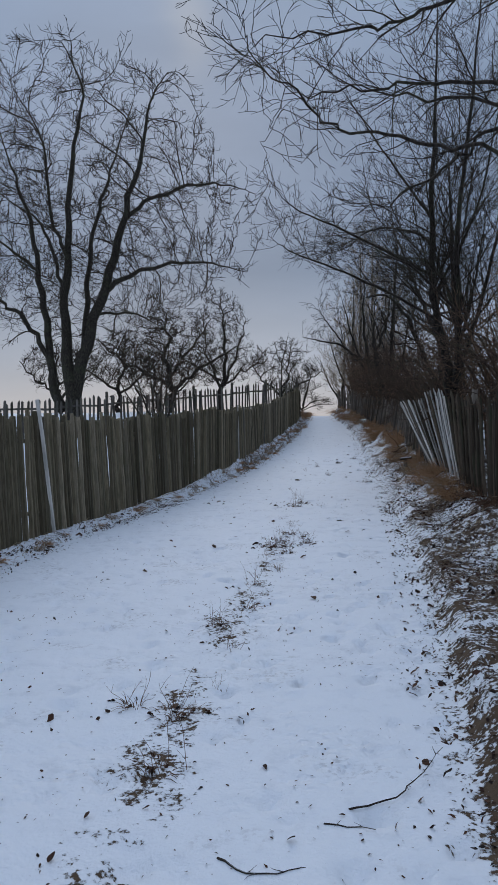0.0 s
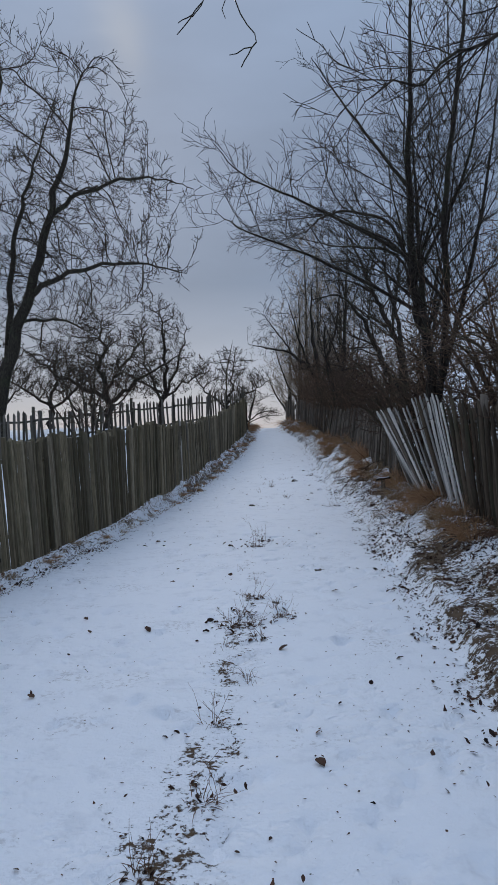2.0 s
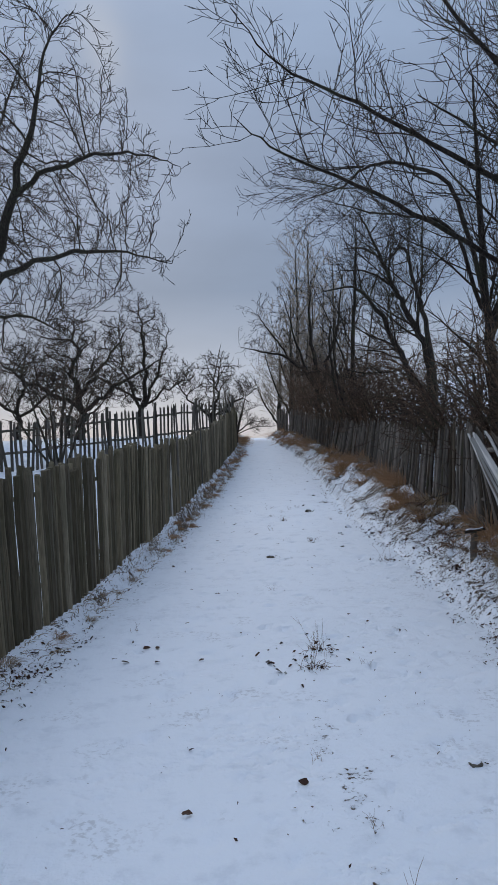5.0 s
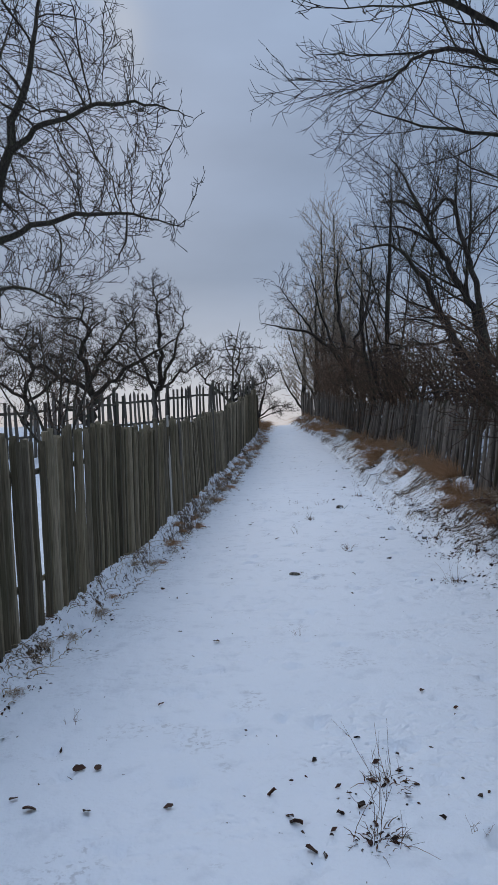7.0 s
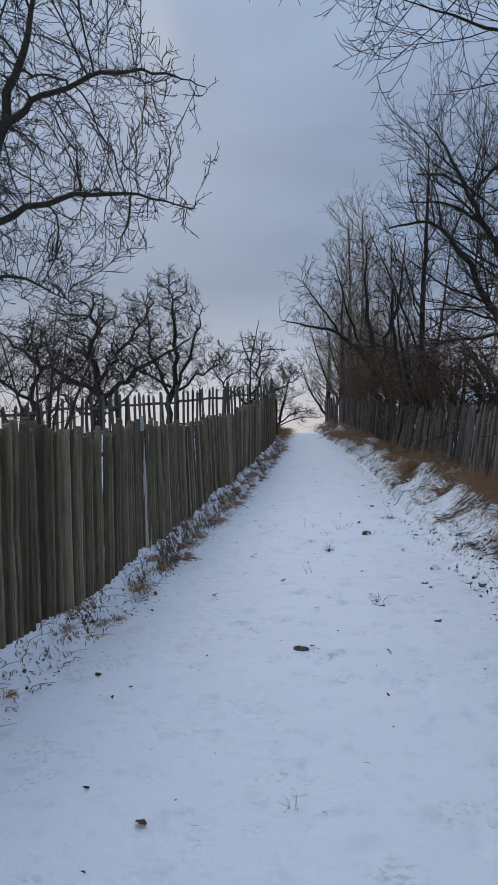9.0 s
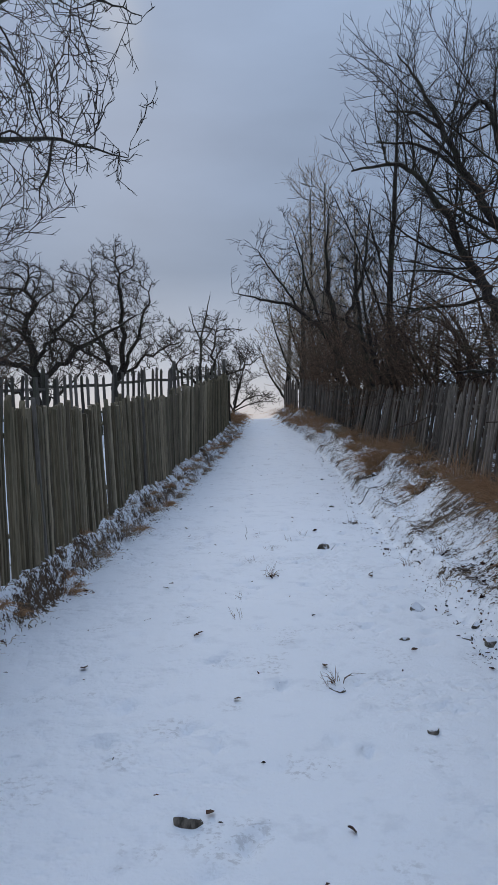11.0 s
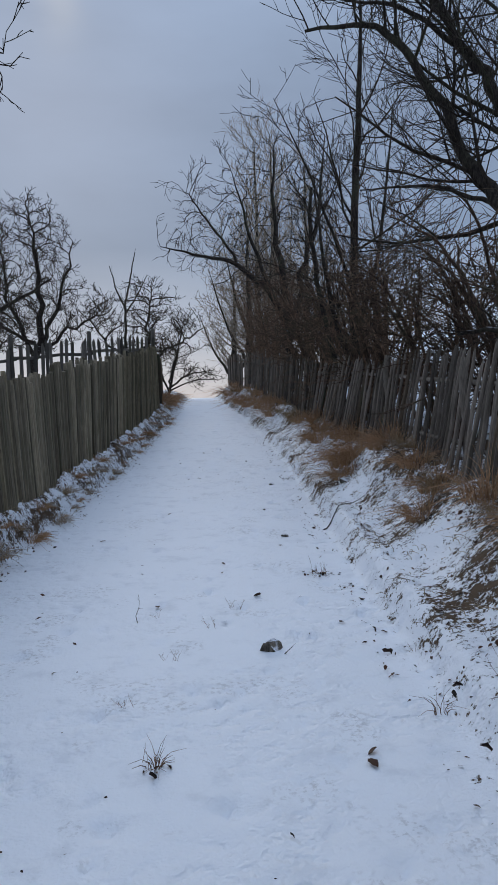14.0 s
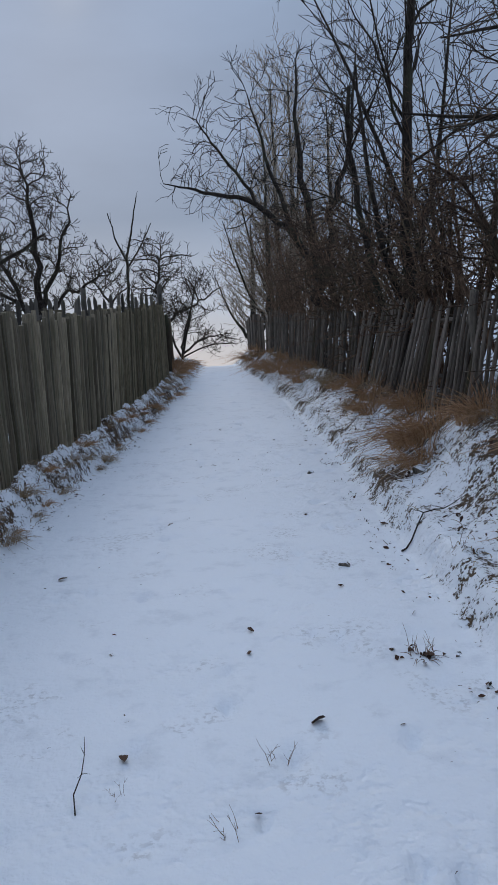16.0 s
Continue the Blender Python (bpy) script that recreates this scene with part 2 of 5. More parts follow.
rng = np.random.default_rng(7)
DENTS = [(x, y, r, d, a) for x, y, r, d, a in zip(rng.uniform(-1.9, 5, 2600), 1 + 39 * rng.random(2600) ** 1.6, rng.uniform(0.025, 0.07, 2600), rng.uniform(0.018, 0.055, 2600), rng.uniform(0, 3.14, 2600))]
WAVES = [(rng.uniform(0.6, 7.0), rng.uniform(0, 2 * math.pi), rng.uniform(0, 6.3)) for _ in range(26)]


def rough(x, y):
    z = 0
    for f, a, p in WAVES:
        z = z + np.sin(f * (x * math.cos(a) + y * math.sin(a)) + p) / (4 + f * f)
    return z


def land(x, y):
    """Height of the ground at x, y."""
    x, y = np.asarray(x, float), np.asarray(y, float)
    le, lf, re, rf = left_edge(y), left_fence(y), right_edge(y), right_fence(y)
    zp = path_z(y)
    near = 1 - step(np.abs(y - 20), 40, 90)
    lump = rough(x * 2.3, y * 2.3)
    z = zp + 0.018 * rough(x, y) - 0.03 * np.clip(1 - np.abs(x - (le + re) / 2) / 1.2, 0, 1) * 0
    lb = left_bank(y) * (0.6 * step(-x, -le, -(le - 0.13)) + 0.4 * step(-x, -(le - 0.08), -(lf + 0.04)))
    z = z + lb * (1 + 0.25 * lump + 0.07 * np.sin(y * 9.5 + 5 * rough(x * 0.0, y * 1.7)) * step(y, 16, 22))
    rb = right_bank(y) * (0.30 * step(x, re, re + 0.18) + 0.70 * step(x, re + 0.25 * (rf - re), rf - 0.05))
    z = z + rb * (1 + 0.17 * lump)
    z = z + 0.055 * lump * step(x, re, re + 0.5) * near * 0.8
    # the plots behind the fences rise a little
    z = z + 0.10 * step(x, rf, rf + 8) * near
    z = z + 2.9 * step(x, rf + 0.6, rf + 11) * (1 - step(y, 42, 52)) * step(y, -30, 0)
    return z


# matted weeds: x, y, radius, leaves
CLUMPS = ((-.36, 3.55, .14, 12), (-.36, 2.95, .12, 7), (-.59, 3.65, .09, 8), (-.2, 5.1, .12, 12), (-.01, 5.55, .12, 12), (.06, 6.35, .10, 10), (.27, 8.1, .14, 24), (.44, 8.15, .10, 14), (.70, 8.35, .12, 18), (.54, 9.0, .12, 14), (.39, 8.45, .12, 12), (.46, 7.8, .10, 9),
          (.79, 11.85, .18, 24), (.95, 12.3, .2, 20), (2.06, 21.1, .06, 3), (3.6, 24.0, .10, 12), (-.86, 17.8, .12, 10), (-1.08, 14.75, .12, 10), (3.8, 21.0, .22, 26), (3.0, 12.75, .18, 20), (2.7, 16.15, .15, 14), (3.3, 18.2, .16, 18))


def bareness(x, y):
    """How far earth, grass and litter show through the snow."""
    x, y = np.asarray(x, float), np.asarray(y, float)
    le, lf, re, rf = left_edge(y), left_fence(y), right_edge(y), right_fence(y)
    b = 0.40 * step(x, re - 0.3, re + 0.3) + 0.25 * step(x, re + 0.5 * (rf - re), rf)
    b = b + 0.03 * step(x, re - 0.2, re + 0.4) * (1 - step(y, 14, 22)) + (0.15 * step(x, re - 0.15, re + 0.15) + 0.09 * step(x, re + 0.3, re + 0.9)) * (1 - step(y, 7, 13))
    b = b + 0.20 * np.exp(-((x - re - 0.1) / 0.12) ** 2) * step(y, 23, 28)
    b = b * (1 - 0.75 * step(x, rf + 0.4, rf + 2.5))
    b = b + (0.33 + 0.09 * step(y, 17, 21)) * step(-x, -(le + 0.15), -(lf + 0.10)) * (1 - 0.9 * step(-x, -lf, -(lf - 0.8)))
    b = b + 0.20 * np.exp(-((x - le + 0.07) / 0.06) ** 2) * step(y, 17, 21)
    mid = np.exp(-((x - strip(y)) / 0.22) ** 2)
    b = b + mid * (0.24 * (1 - step(y, 9, 13)) + 0.08)
    for cx, cy, r, n in CLUMPS:
        b = b + (0.05 if n < 18 else 0.09) * np.exp(-(((x - cx) / (r * 1.3)) ** 2 + ((y - cy) / (r * 1.6)) ** 2))
    # the right-hand term puts the grey of shaded pits into the ground colour
    b = b + 0.09 * (1 - step(y, 3, 8)) + 0.07 * step(x, re - 1.0, re - 0.2) * (1 - step(y, 6, 11))
    b = np.minimum(b, 0.54)
    return b * (1 - step(np.abs(y - 22), 30, 45))


def spread(lo, hi, d, reach, grow=1.22):
    core = list(np.arange(lo, hi, d))
    a, s = [], d
    v = lo
    while v > -reach:
        s *= grow
        v -= s
        a.append(v)
    b, s, v = [], d, core[-1]
    while v < reach:
        s *= grow
        v += s
        b.append(v)
    return np.array(a[::-1] + core + b)


def mesh_of(name, verts, faces, material, smooth=True):
    """faces: an integer array, all of one size."""
    me = bpy.data.meshes.new(name)
    verts, faces = np.asarray(verts, np.float32), np.asarray(faces, np.int32)
    me.vertices.add(len(verts))
    me.vertices.foreach_set("co", verts.ravel())
    k = faces.shape[1]
    me.loops.add(faces.size)
    me.loops.foreach_set("vertex_index", faces.ravel())
    me.polygons.add(len(faces))
    me.polygons.foreach_set("loop_start", np.arange(0, faces.size, k, dtype=np.int32))
    me.polygons.foreach_set("loop_total", np.full(len(faces), k, np.int32))
    me.polygons.foreach_set("use_smooth", np.full(len(faces), smooth, bool))
    me.update(calc_edges=True)
    me.materials.append(material)
    return me


def build_ground():
    xs, ys = spread(-3.0, 6.4, 0.042, 4000), spread(1.4, 40.0, 0.052, 4000, 1.17)
    X, Y = np.meshgrid(xs, ys)
    Z = land(X, Y)
    for x, y, r, d, a in DENTS:
        i0, i1 = np.searchsorted(xs, (x - 3 * r, x + 3 * r))
        j0, j1 = np.searchsorted(ys, (y - 3 * r, y + 3 * r))
        U, V = X[j0:j1, i0:i1] - x, Y[j0:j1, i0:i1] - y
        P, Q = U * math.cos(a) + V * math.sin(a), V * math.cos(a) - U * math.sin(a)
        Z[j0:j1, i0:i1] -= d * np.exp(-((P / r) ** 2 + (Q / (r * 0.55)) ** 2) ** 1.6) - 0.25 * d * np.exp(-(((P - 1.3 * r) / r) ** 2 + (Q / r) ** 2) * 1.5)
    nx, ny = len(xs), len(ys)
    idx = np.arange(nx * ny).reshape(ny, nx)
    f = np.stack([idx[:-1, :-1], idx[:-1, 1:], idx[1:, 1:], idx[1:, :-1]], -1).reshape(-1, 4)
    me = mesh_of("ground", np.stack([X, Y, Z], -1).reshape(-1, 3), f, M_SNOW)
    a = me.attributes.new("bare", "FLOAT", "POINT")
    a.data.foreach_set("value", bareness(X, Y).ravel().astype(np.float32))
    return tagged(new("ground", me), "snow-covered lane and grassy banks between two fences", "ground", kind="structure")


build_ground()

# ---- building kit ----


def part(name, me, parent, label="", place=None):
    """A mesh linked as one part of a thing; place: its pose in the parent's space."""
    ob = new(name, me)
    ob.parent = parent
    if place is not None:
        ob.matrix_basis = place
    return tagged(ob, label)


def thing(name, x, y, z, label, category, group=""):
    return_ob = new(name)
    return_ob.location = (x, y, z)
    return_ob.empty_display_size = 0.1
    return tagged(return_ob, label, category, group)


class Tubes:
    """Gathers tapering tubes and turns them into one mesh."""

    def __init__(self):
        self.sets = {}

    def add(self, pts, radii, sides):
        self.sets.setdefault((len(pts), sides), []).append((pts, radii))

    def mesh(self, name, material):
        vs, fs, base = [], [], 0
        for (n, k), group in self.sets.items():
            P = np.array([g[0] for g in group], float)
            R = np.array([g[1] for g in group], float)
            T = np.gradient(P, axis=1)
            T /= np.linalg.norm(T, axis=2, keepdims=True) + 1e-9
            side = np.eye(3)[np.abs(T).max(axis=1).argmin(axis=1)]
            A = np.cross(T, side[:, None, :])
            A /= np.linalg.norm(A, axis=2, keepdims=True) + 1e-9
            B = np.cross(T, A)
            th = np.arange(k) * 2 * math.pi / k
            V = P[:, :, None] + R[:, :, None, None] * (np.cos(th)[:, None] * A[:, :, None] + np.sin(th)[:, None] * B[:, :, None])
            m = len(group)
            ids = base + np.arange(m * n * k).reshape(m, n, k)
            nxt = np.roll(ids, -1, axis=2)
            fs.append(np.stack([ids[:, :-1], nxt[:, :-1], nxt[:, 1:], ids[:, 1:]], -1).reshape(-1, 4))
            vs.append(V.reshape(-1, 3))
            base += m * n * k
        return mesh_of(name, np.concatenate(vs), np.concatenate(fs), material)


def vnorm(v):
    d = math.sqrt(v[0] * v[0] + v[1] * v[1] + v[2] * v[2]) or 1e-9
    return (v[0] / d, v[1] / d, v[2] / d)


def limb_path(rnd, p, d, length, n, wander, rise):
    pts = [p]
    s = length / (n - 1)
    for _ in range(n - 1):
        d = vnorm((d[0] + rnd.gauss(0, wander), d[1] + rnd.gauss(0, wander), d[2] + rnd.gauss(0, wander) + rise))
        p = (p[0] + d[0] * s, p[1] + d[1] * s, p[2] + d[2] * s)
        pts.append(p)
    return pts


def sprout(rnd, store, pts, r0, r1, level, sp):
    """Side branches along a limb, a given gap apart, then theirs in turn."""
    n = len(pts)
    length = sum(math.dist(pts[i], pts[i + 1]) for i in range(n - 1))
    lo = sp.get("from", 0.12)
    count = length * (1 - lo) / sp["gap"][level]
    count = int(count) + (rnd.random() < count % 1)
    for c in range(max(1, count)):
        u = lo + (1 - lo) * (c + rnd.random()) / max(1, count)
        f = u * (n - 1)
        i = min(int(f), n - 2)
        f -= i
        a, b = pts[i], pts[i + 1]
        p = tuple(a[k] + (b[k] - a[k]) * f for k in range(3))
        ax = vnorm((b[0] - a[0], b[1] - a[1], b[2] - a[2]))
        side = (rnd.gauss(0, 1), rnd.gauss(0, 1), rnd.gauss(0, 1) * sp.get("flat", 0.8) + sp.get("lift", 0.2))
        along = sum(side[k] * ax[k] for k in range(3))
        side = vnorm(tuple(side[k] - along * ax[k] for k in range(3)))
        ang = radians(rnd.uniform(*sp["angle"]))
        d = vnorm(tuple(ax[k] * math.cos(ang) + side[k] * math.sin(ang) for k in range(3)))
        ln = min(length * rnd.uniform(*sp["ratio"][level]) * (1.2 - 0.75 * u), sp.get("longest", 5.0))
        ln = max(ln, sp.get("least", 0.25))
        r = max(min((r0 + (r1 - r0) * u) * rnd.uniform(0.4, 0.65), 0.016 * ln), sp["thin"])
        m = 6 if level == 0 else (5 if level == 1 else 4)
        q = limb_path(rnd, p, d, ln, m, sp["wander"], sp["rise"])
        e = max(r * 0.3, sp["thin"] * 0.7)
        store.add(q, [r + (e - r) * j / (m - 1) for j in range(m)], 6 if level == 0 else (4 if level == 1 else 3))
        if level + 1 < len(sp["gap"]):
            sprout(rnd, store, q, r, e, level + 1, sp)


def reach_out(rnd, seeds, blobs, n, step_len, kill, far=5.0):
    """Branches that grow step by step from the seeds towards points scattered through the crown; blobs: centre and radii."""
    goals = []
    vol = [b[3] * b[4] * b[5] for b in blobs]
    for b, v in zip(blobs, vol):
        for _ in range(int(n * v / sum(vol))):
            d = vnorm((rnd.gauss(0, 1), rnd.gauss(0, 1), rnd.gauss(0, 1)))
            k = rnd.random() ** 0.4
            goals.append(Vector((b[0] + d[0] * b[3] * k, b[1] + d[1] * b[4] * k, b[2] + d[2] * b[5] * k)))
    nodes = [Vector(p) for p in seeds]
    above = [-1] * len(nodes)
    heading = [Vector((0, 0, 1))] * len(nodes)
    for _ in range(70):
        kd = kdtree.KDTree(len(nodes))
        for i, p in enumerate(nodes):
            kd.insert(p, i)
        kd.balance()
        pull, left = {}, []
        for g in goals:
            p, i, d = kd.find(g)
            if d < kill:
                continue
            left.append(g)
            if d < far:
                pull[i] = pull.get(i, Vector()) + (g - p) / d
        goals = left
        grown = 0
        for i, v in pull.items():
            v = v.normalized() + heading[i] * 0.7 + Vector((rnd.gauss(0, .14), rnd.gauss(0, .14), rnd.gauss(0, .14)))
            p = nodes[i] + v.normalized() * step_len
            if kd.find(p)[2] < step_len * 0.45:
                continue
            nodes.append(p), above.append(i), heading.append(v.normalized())
            grown += 1
        if not grown:
            break
    return nodes, above


def clothe(rnd, store, stems, sp):
    """Turns grown branches into tapering tubes with a few short twigs on them."""
    seeds, size = [], []
    for pts, rr, lo in stems:
        for j in range(lo, len(pts) - 1):
            for u in (0, .5):
                seeds.append(tuple(pts[j][k] + (pts[j + 1][k] - pts[j][k]) * u for k in range(3)))
                size.append(rr[j])
        seeds.append(pts[-1]), size.append(rr[-1])
    g = sp["grown"]
    nodes, above = reach_out(rnd, seeds, g["blobs"], g["n"], g["step"], g["kill"])
    kids, load = {}, [0.0] * len(nodes)
    for i in range(len(nodes) - 1, len(seeds) - 1, -1):
        load[i] = load[i] or 1.0
        load[above[i]] += load[i]
        kids.setdefault(above[i], []).append(i)
    thin = sp["thin"]
    starts = [(p, k) for p in range(len(seeds)) for k in kids.get(p, ())]
    while starts:
        p, k = starts.pop()
        cap = size[p] * 0.75 if p < len(seeds) else 1.0
        chain, radii = [tuple(nodes[p])], [min(cap, thin * load[k] ** 0.54)]
        while k is not None:
            chain.append(tuple(nodes[k]))
            radii.append(min(radii[-1], max(thin * 0.8, thin * load[k] ** 0.54)))
            nxt = sorted(kids.get(k, ()), key=lambda c: -load[c])
            starts += [(k, c) for c in nxt[1:]]
            k = nxt[0] if nxt else None
        radii[-1] = thin * 0.5
        store.add(chain, radii, 6 if radii[0] > .03 else (4 if radii[0] > .015 else 3))
        if len(chain) > 2 or rnd.random() < .5:
            sprout(rnd, store, chain, min(radii[0], .02), thin * 0.6, 0, g["twigs"])


def tree(name, seed, x, y, stems, sp, label, bark_m, twig_m, category="tree", group=""):
    """stems: control points in the tree's own space with a radius at each: [(dx, dy, dz, r), ...]; the first is the trunk."""
    rnd = random.Random(seed)
    root = thing(name, x, y, float(land(x, y)) - 0.05, label, category, group)
    crown, bones = Tubes(), []
    for i, ctl in enumerate(stems):
        c = np.array(ctl, float)
        n = max(6, len(c) * 4)
        u = np.linspace(0, len(c) - 1, n)
        sm = np.stack([np.interp(u, range(len(c)), c[:, k]) for k in range(4)], 1)
        for _ in range(2):
            sm[1:-1] = (sm[:-2] + 2 * sm[1:-1] + sm[2:]) / 4
        jit = np.array([[rnd.gauss(0, 1) for _ in range(3)] for _ in range(n)]) * np.clip(sm[:, 3:4] * 0.35, 0.008, 0.03) * sp.get("crook", 1.0)
        jit[0] = 0
        pts = [tuple(v) for v in sm[:, :3] + jit]
        t = Tubes()
        rr = sm[:, 3].copy()
        if i == 0 and c[0, 2] <= 0:
            rr[0] *= 1.35
        t.add(pts, list(rr), 9)
        part("trunk" if i == 0 else "limb", t.mesh("trunk" if i == 0 else "limb", bark_m), root)
        lo = sp.get("bare", 0.3) if i == 0 else sp.get("bare_limb", 0.12)
        k = int(lo * (n - 1))
        if "grown" in sp:
            bones.append((pts, [float(r) for r in rr], k))
        else:
            sprout(rnd, crown, pts[k:], float(rr[k]) * 0.7, float(rr[-1]), 0, sp)
    if bones:
        clothe(rnd, crown, bones, sp)
    part("crown", crown.mesh("crown", twig_m), root, "bare leafless branches and twigs")
    return root


# ---- trees ----
TWIGS = dict(gap=(0.30, 0.24), ratio=((0.25, 0.5), (0.4, 0.7)), angle=(28, 58), wander=0.09, rise=0.03, thin=0.0095, least=0.22, lift=0.25, longest=0.9)
BIG = dict(crook=2.2, thin=0.0145, bare=0.35, bare_limb=0.2, grown=dict(blobs=((0, 0, 10.3, 7.8, 6.0, 7.5), (2.6, -.8, 8.0, 5.6, 4.0, 3.6), (5.8, -1.0, 8.6, 3.4, 2.6, 3.4)), n=2900, step=0.38, kill=0.60, twigs=TWIGS))
tree("broad_tree", 3, -7.9, 33.0,
     [[(0, 0, 0, .40), (-.05, 0, 2.2, .30), (-.3, 0, 5.9, .19), (-.1, 0, 7.6, .17), (.2, .1, 12.4, .10), (.8, .2, 15.5, .05), (-.2, .2, 17.6, .02)],
      [(.1, 0, 1.6, .30), (.8, -.2, 4.3, .25), (1.7, -.4, 6.4, .21), (2.6, -.5, 9.6, .15), (3.4, -.5, 12.2, .09), (3.8, -.4, 15.0, .04), (4.6, -.4, 16.0, .02)],
      [(2.7, -.5, 9.6, .11), (4.0, -.9, 10.4, .08), (5.7, -1.2, 10.8, .06), (7.4, -1.3, 10.7, .03), (8.4, -1.3, 10.3, .012)],
      [(1.8, -.4, 6.4, .13), (2.8, -.8, 6.9, .10), (4.5, -1.2, 7.4, .075), (6.2, -1.4, 7.4, .045), (8.0, -1.5, 6.9, .012)],
      [(1.3, -.3, 5.3, .07), (2.8, .3, 5.5, .05), (4.3, .5, 4.7, .012)],
      [(.5, .2, 3.4, .15), (.65, .6, 7.6, .11), (1.06, .8, 10.0, .085), (1.76, 1.0, 12.2, .05), (2.8, 1.0, 15.3, .015)],
      [(-.5, .1, 1.0, .24), (-1.0, .3, 2.6, .20), (-1.3, .4, 5.0, .16), (-1.6, .5, 7.9, .12), (-2.1, .6, 10.3, .08), (-2.9, .7, 12.6, .04), (-3.5, .7, 14.6, .015)],
      [(-.3, 0, 5.9, .10), (-.74, .5, 8.0, .08), (-1.6, .9, 9.9, .06), (-2.9, 1.1, 10.7, .03), (-4.2, 1.2, 11.8, .012)],
      [(-1.1, .3, 3.4, .13), (-2.0, 0, 5.2, .10), (-3.2, -.3, 6.0, .07), (-5.4, -.5, 6.8, .02)],
      [(-.1, 0, 7.7, .09), (-.74, -.4, 9.6, .07), (-.9, -.6, 13.0, .04), (-2.2, -.7, 15.2, .012)],
      [(-1.5, .5, 7.4, .08), (-3.0, .3, 8.6, .05), (-5.2, .2, 9.6, .015)]],
     BIG, "tall leafless deciduous tree with several stems behind the fence", M_BARK_L, M_TWIG)
GNARLED = dict(gap=(0.19, 0.20), ratio=((0.3, 0.55), (0.4, 0.7)), angle=(32, 70), wander=0.14, rise=0.05, thin=0.0095, least=0.2, lift=0.3, longest=0.7)


def fruit(n, *blobs):
    """Growth of a gnarled crown through the given blobs."""
    return dict(crook=4.0, thin=0.0145, bare=0.4, bare_limb=0.25, grown=dict(blobs=blobs, n=int(n * 1.25), step=0.24, kill=0.30, twigs=GNARLED))


tree("fruit_tree", 11, -4.6, 44.0,
     [[(0, 0, 0, .22), (0.14, 0, 1.6, .19), (-0.28, 0, 3.4, .12), (-0.14, .2, 6.2, .03)],
      [(0.14, 0, 1.5, .13), (2.1, -.3, 2.9, .09), (4.2, -.4, 4.0, .03)],
      [(0, 0, 1.7, .13), (-2.52, .3, 3.0, .09), (-4.48, .2, 4.6, .03)],
      [(0, 0, 2.2, .1), (1.26, .4, 4.0, .07), (2.52, .3, 5.8, .02)]],
     fruit(1150, (-.2, 0, 4.0, 3.2, 2.4, 2.4), (1.8, 0, 3.0, 2.0, 1.6, 1.4)), "gnarled dark fruit tree without leaves", M_BARK, M_TWIG, group="orchard trees")
tree("fruit_tree", 12, -1.7, 48.0,
     [[(0, 0, 0, .17), (.1, 0, 2.2, .14), (.3, 0, 4.8, .09), (.1, 0, 7.6, .02)],
      [(.05, 0, 1.6, .10), (-.9, .1, 3.6, .07), (-1.1, .1, 6.4, .02)],
      [(.05, 0, 1.8, .10), (1.2, -.1, 3.6, .07), (1.7, 0, 6.2, .02)],
      [(.1, 0, 2.0, .08), (2.0, .2, 2.9, .05), (3.2, .2, 3.6, .02)],
      [(.1, 0, 2.2, .08), (-1.9, .1, 3.2, .05), (-2.9, .1, 4.2, .02)]],
     fruit(1150, (.1, 0, 5.4, 1.9, 1.8, 3.0), (.2, 0, 3.4, 3.0, 1.9, 1.7)), "tall dark fruit tree with dense curling twigs", M_BARK, M_TWIG, group="orchard trees")
tree("fruit_tree", 13, 2.5, 51.0,
     [[(0, 0, 0, .14), (0.14, 0, 1.5, .11), (0.42, 0, 3.2, .06), (0.7, 0, 4.9, .02)],
      [(0.14, 0, 1.2, .08), (-1.4, 0, 2.6, .05), (-2.52, 0, 4.0, .02)],
      [(0.14, 0, 1.4, .08), (1.68, 0, 2.4, .05), (3.08, .2, 3.2, .02)]],
     fruit(520, (.3, 0, 3.2, 2.4, 1.6, 2.2)), "small bare fruit tree at the top of the lane", M_BARK, M_TWIG, group="orchard trees")
tree("fruit_tree", 14, -8.2, 47.0,
     [[(0, 0, 0, .16), (-0.14, 0, 1.5, .12), (0.28, 0, 3.0, .08), (0.42, 0, 5.2, .02)],
      [(0, 0, 1.3, .09), (1.96, 0, 2.7, .06), (3.08, 0, 4.0, .02)],
      [(0, 0, 1.4, .09), (-1.96, 0, 2.6, .06), (-3.64, 0, 4.2, .02)]],
     fruit(600, (0, 0, 3.4, 3.2, 2.4, 1.9)), "small bare fruit tree in the orchard", M_BARK, M_TWIG, group="orchard trees")
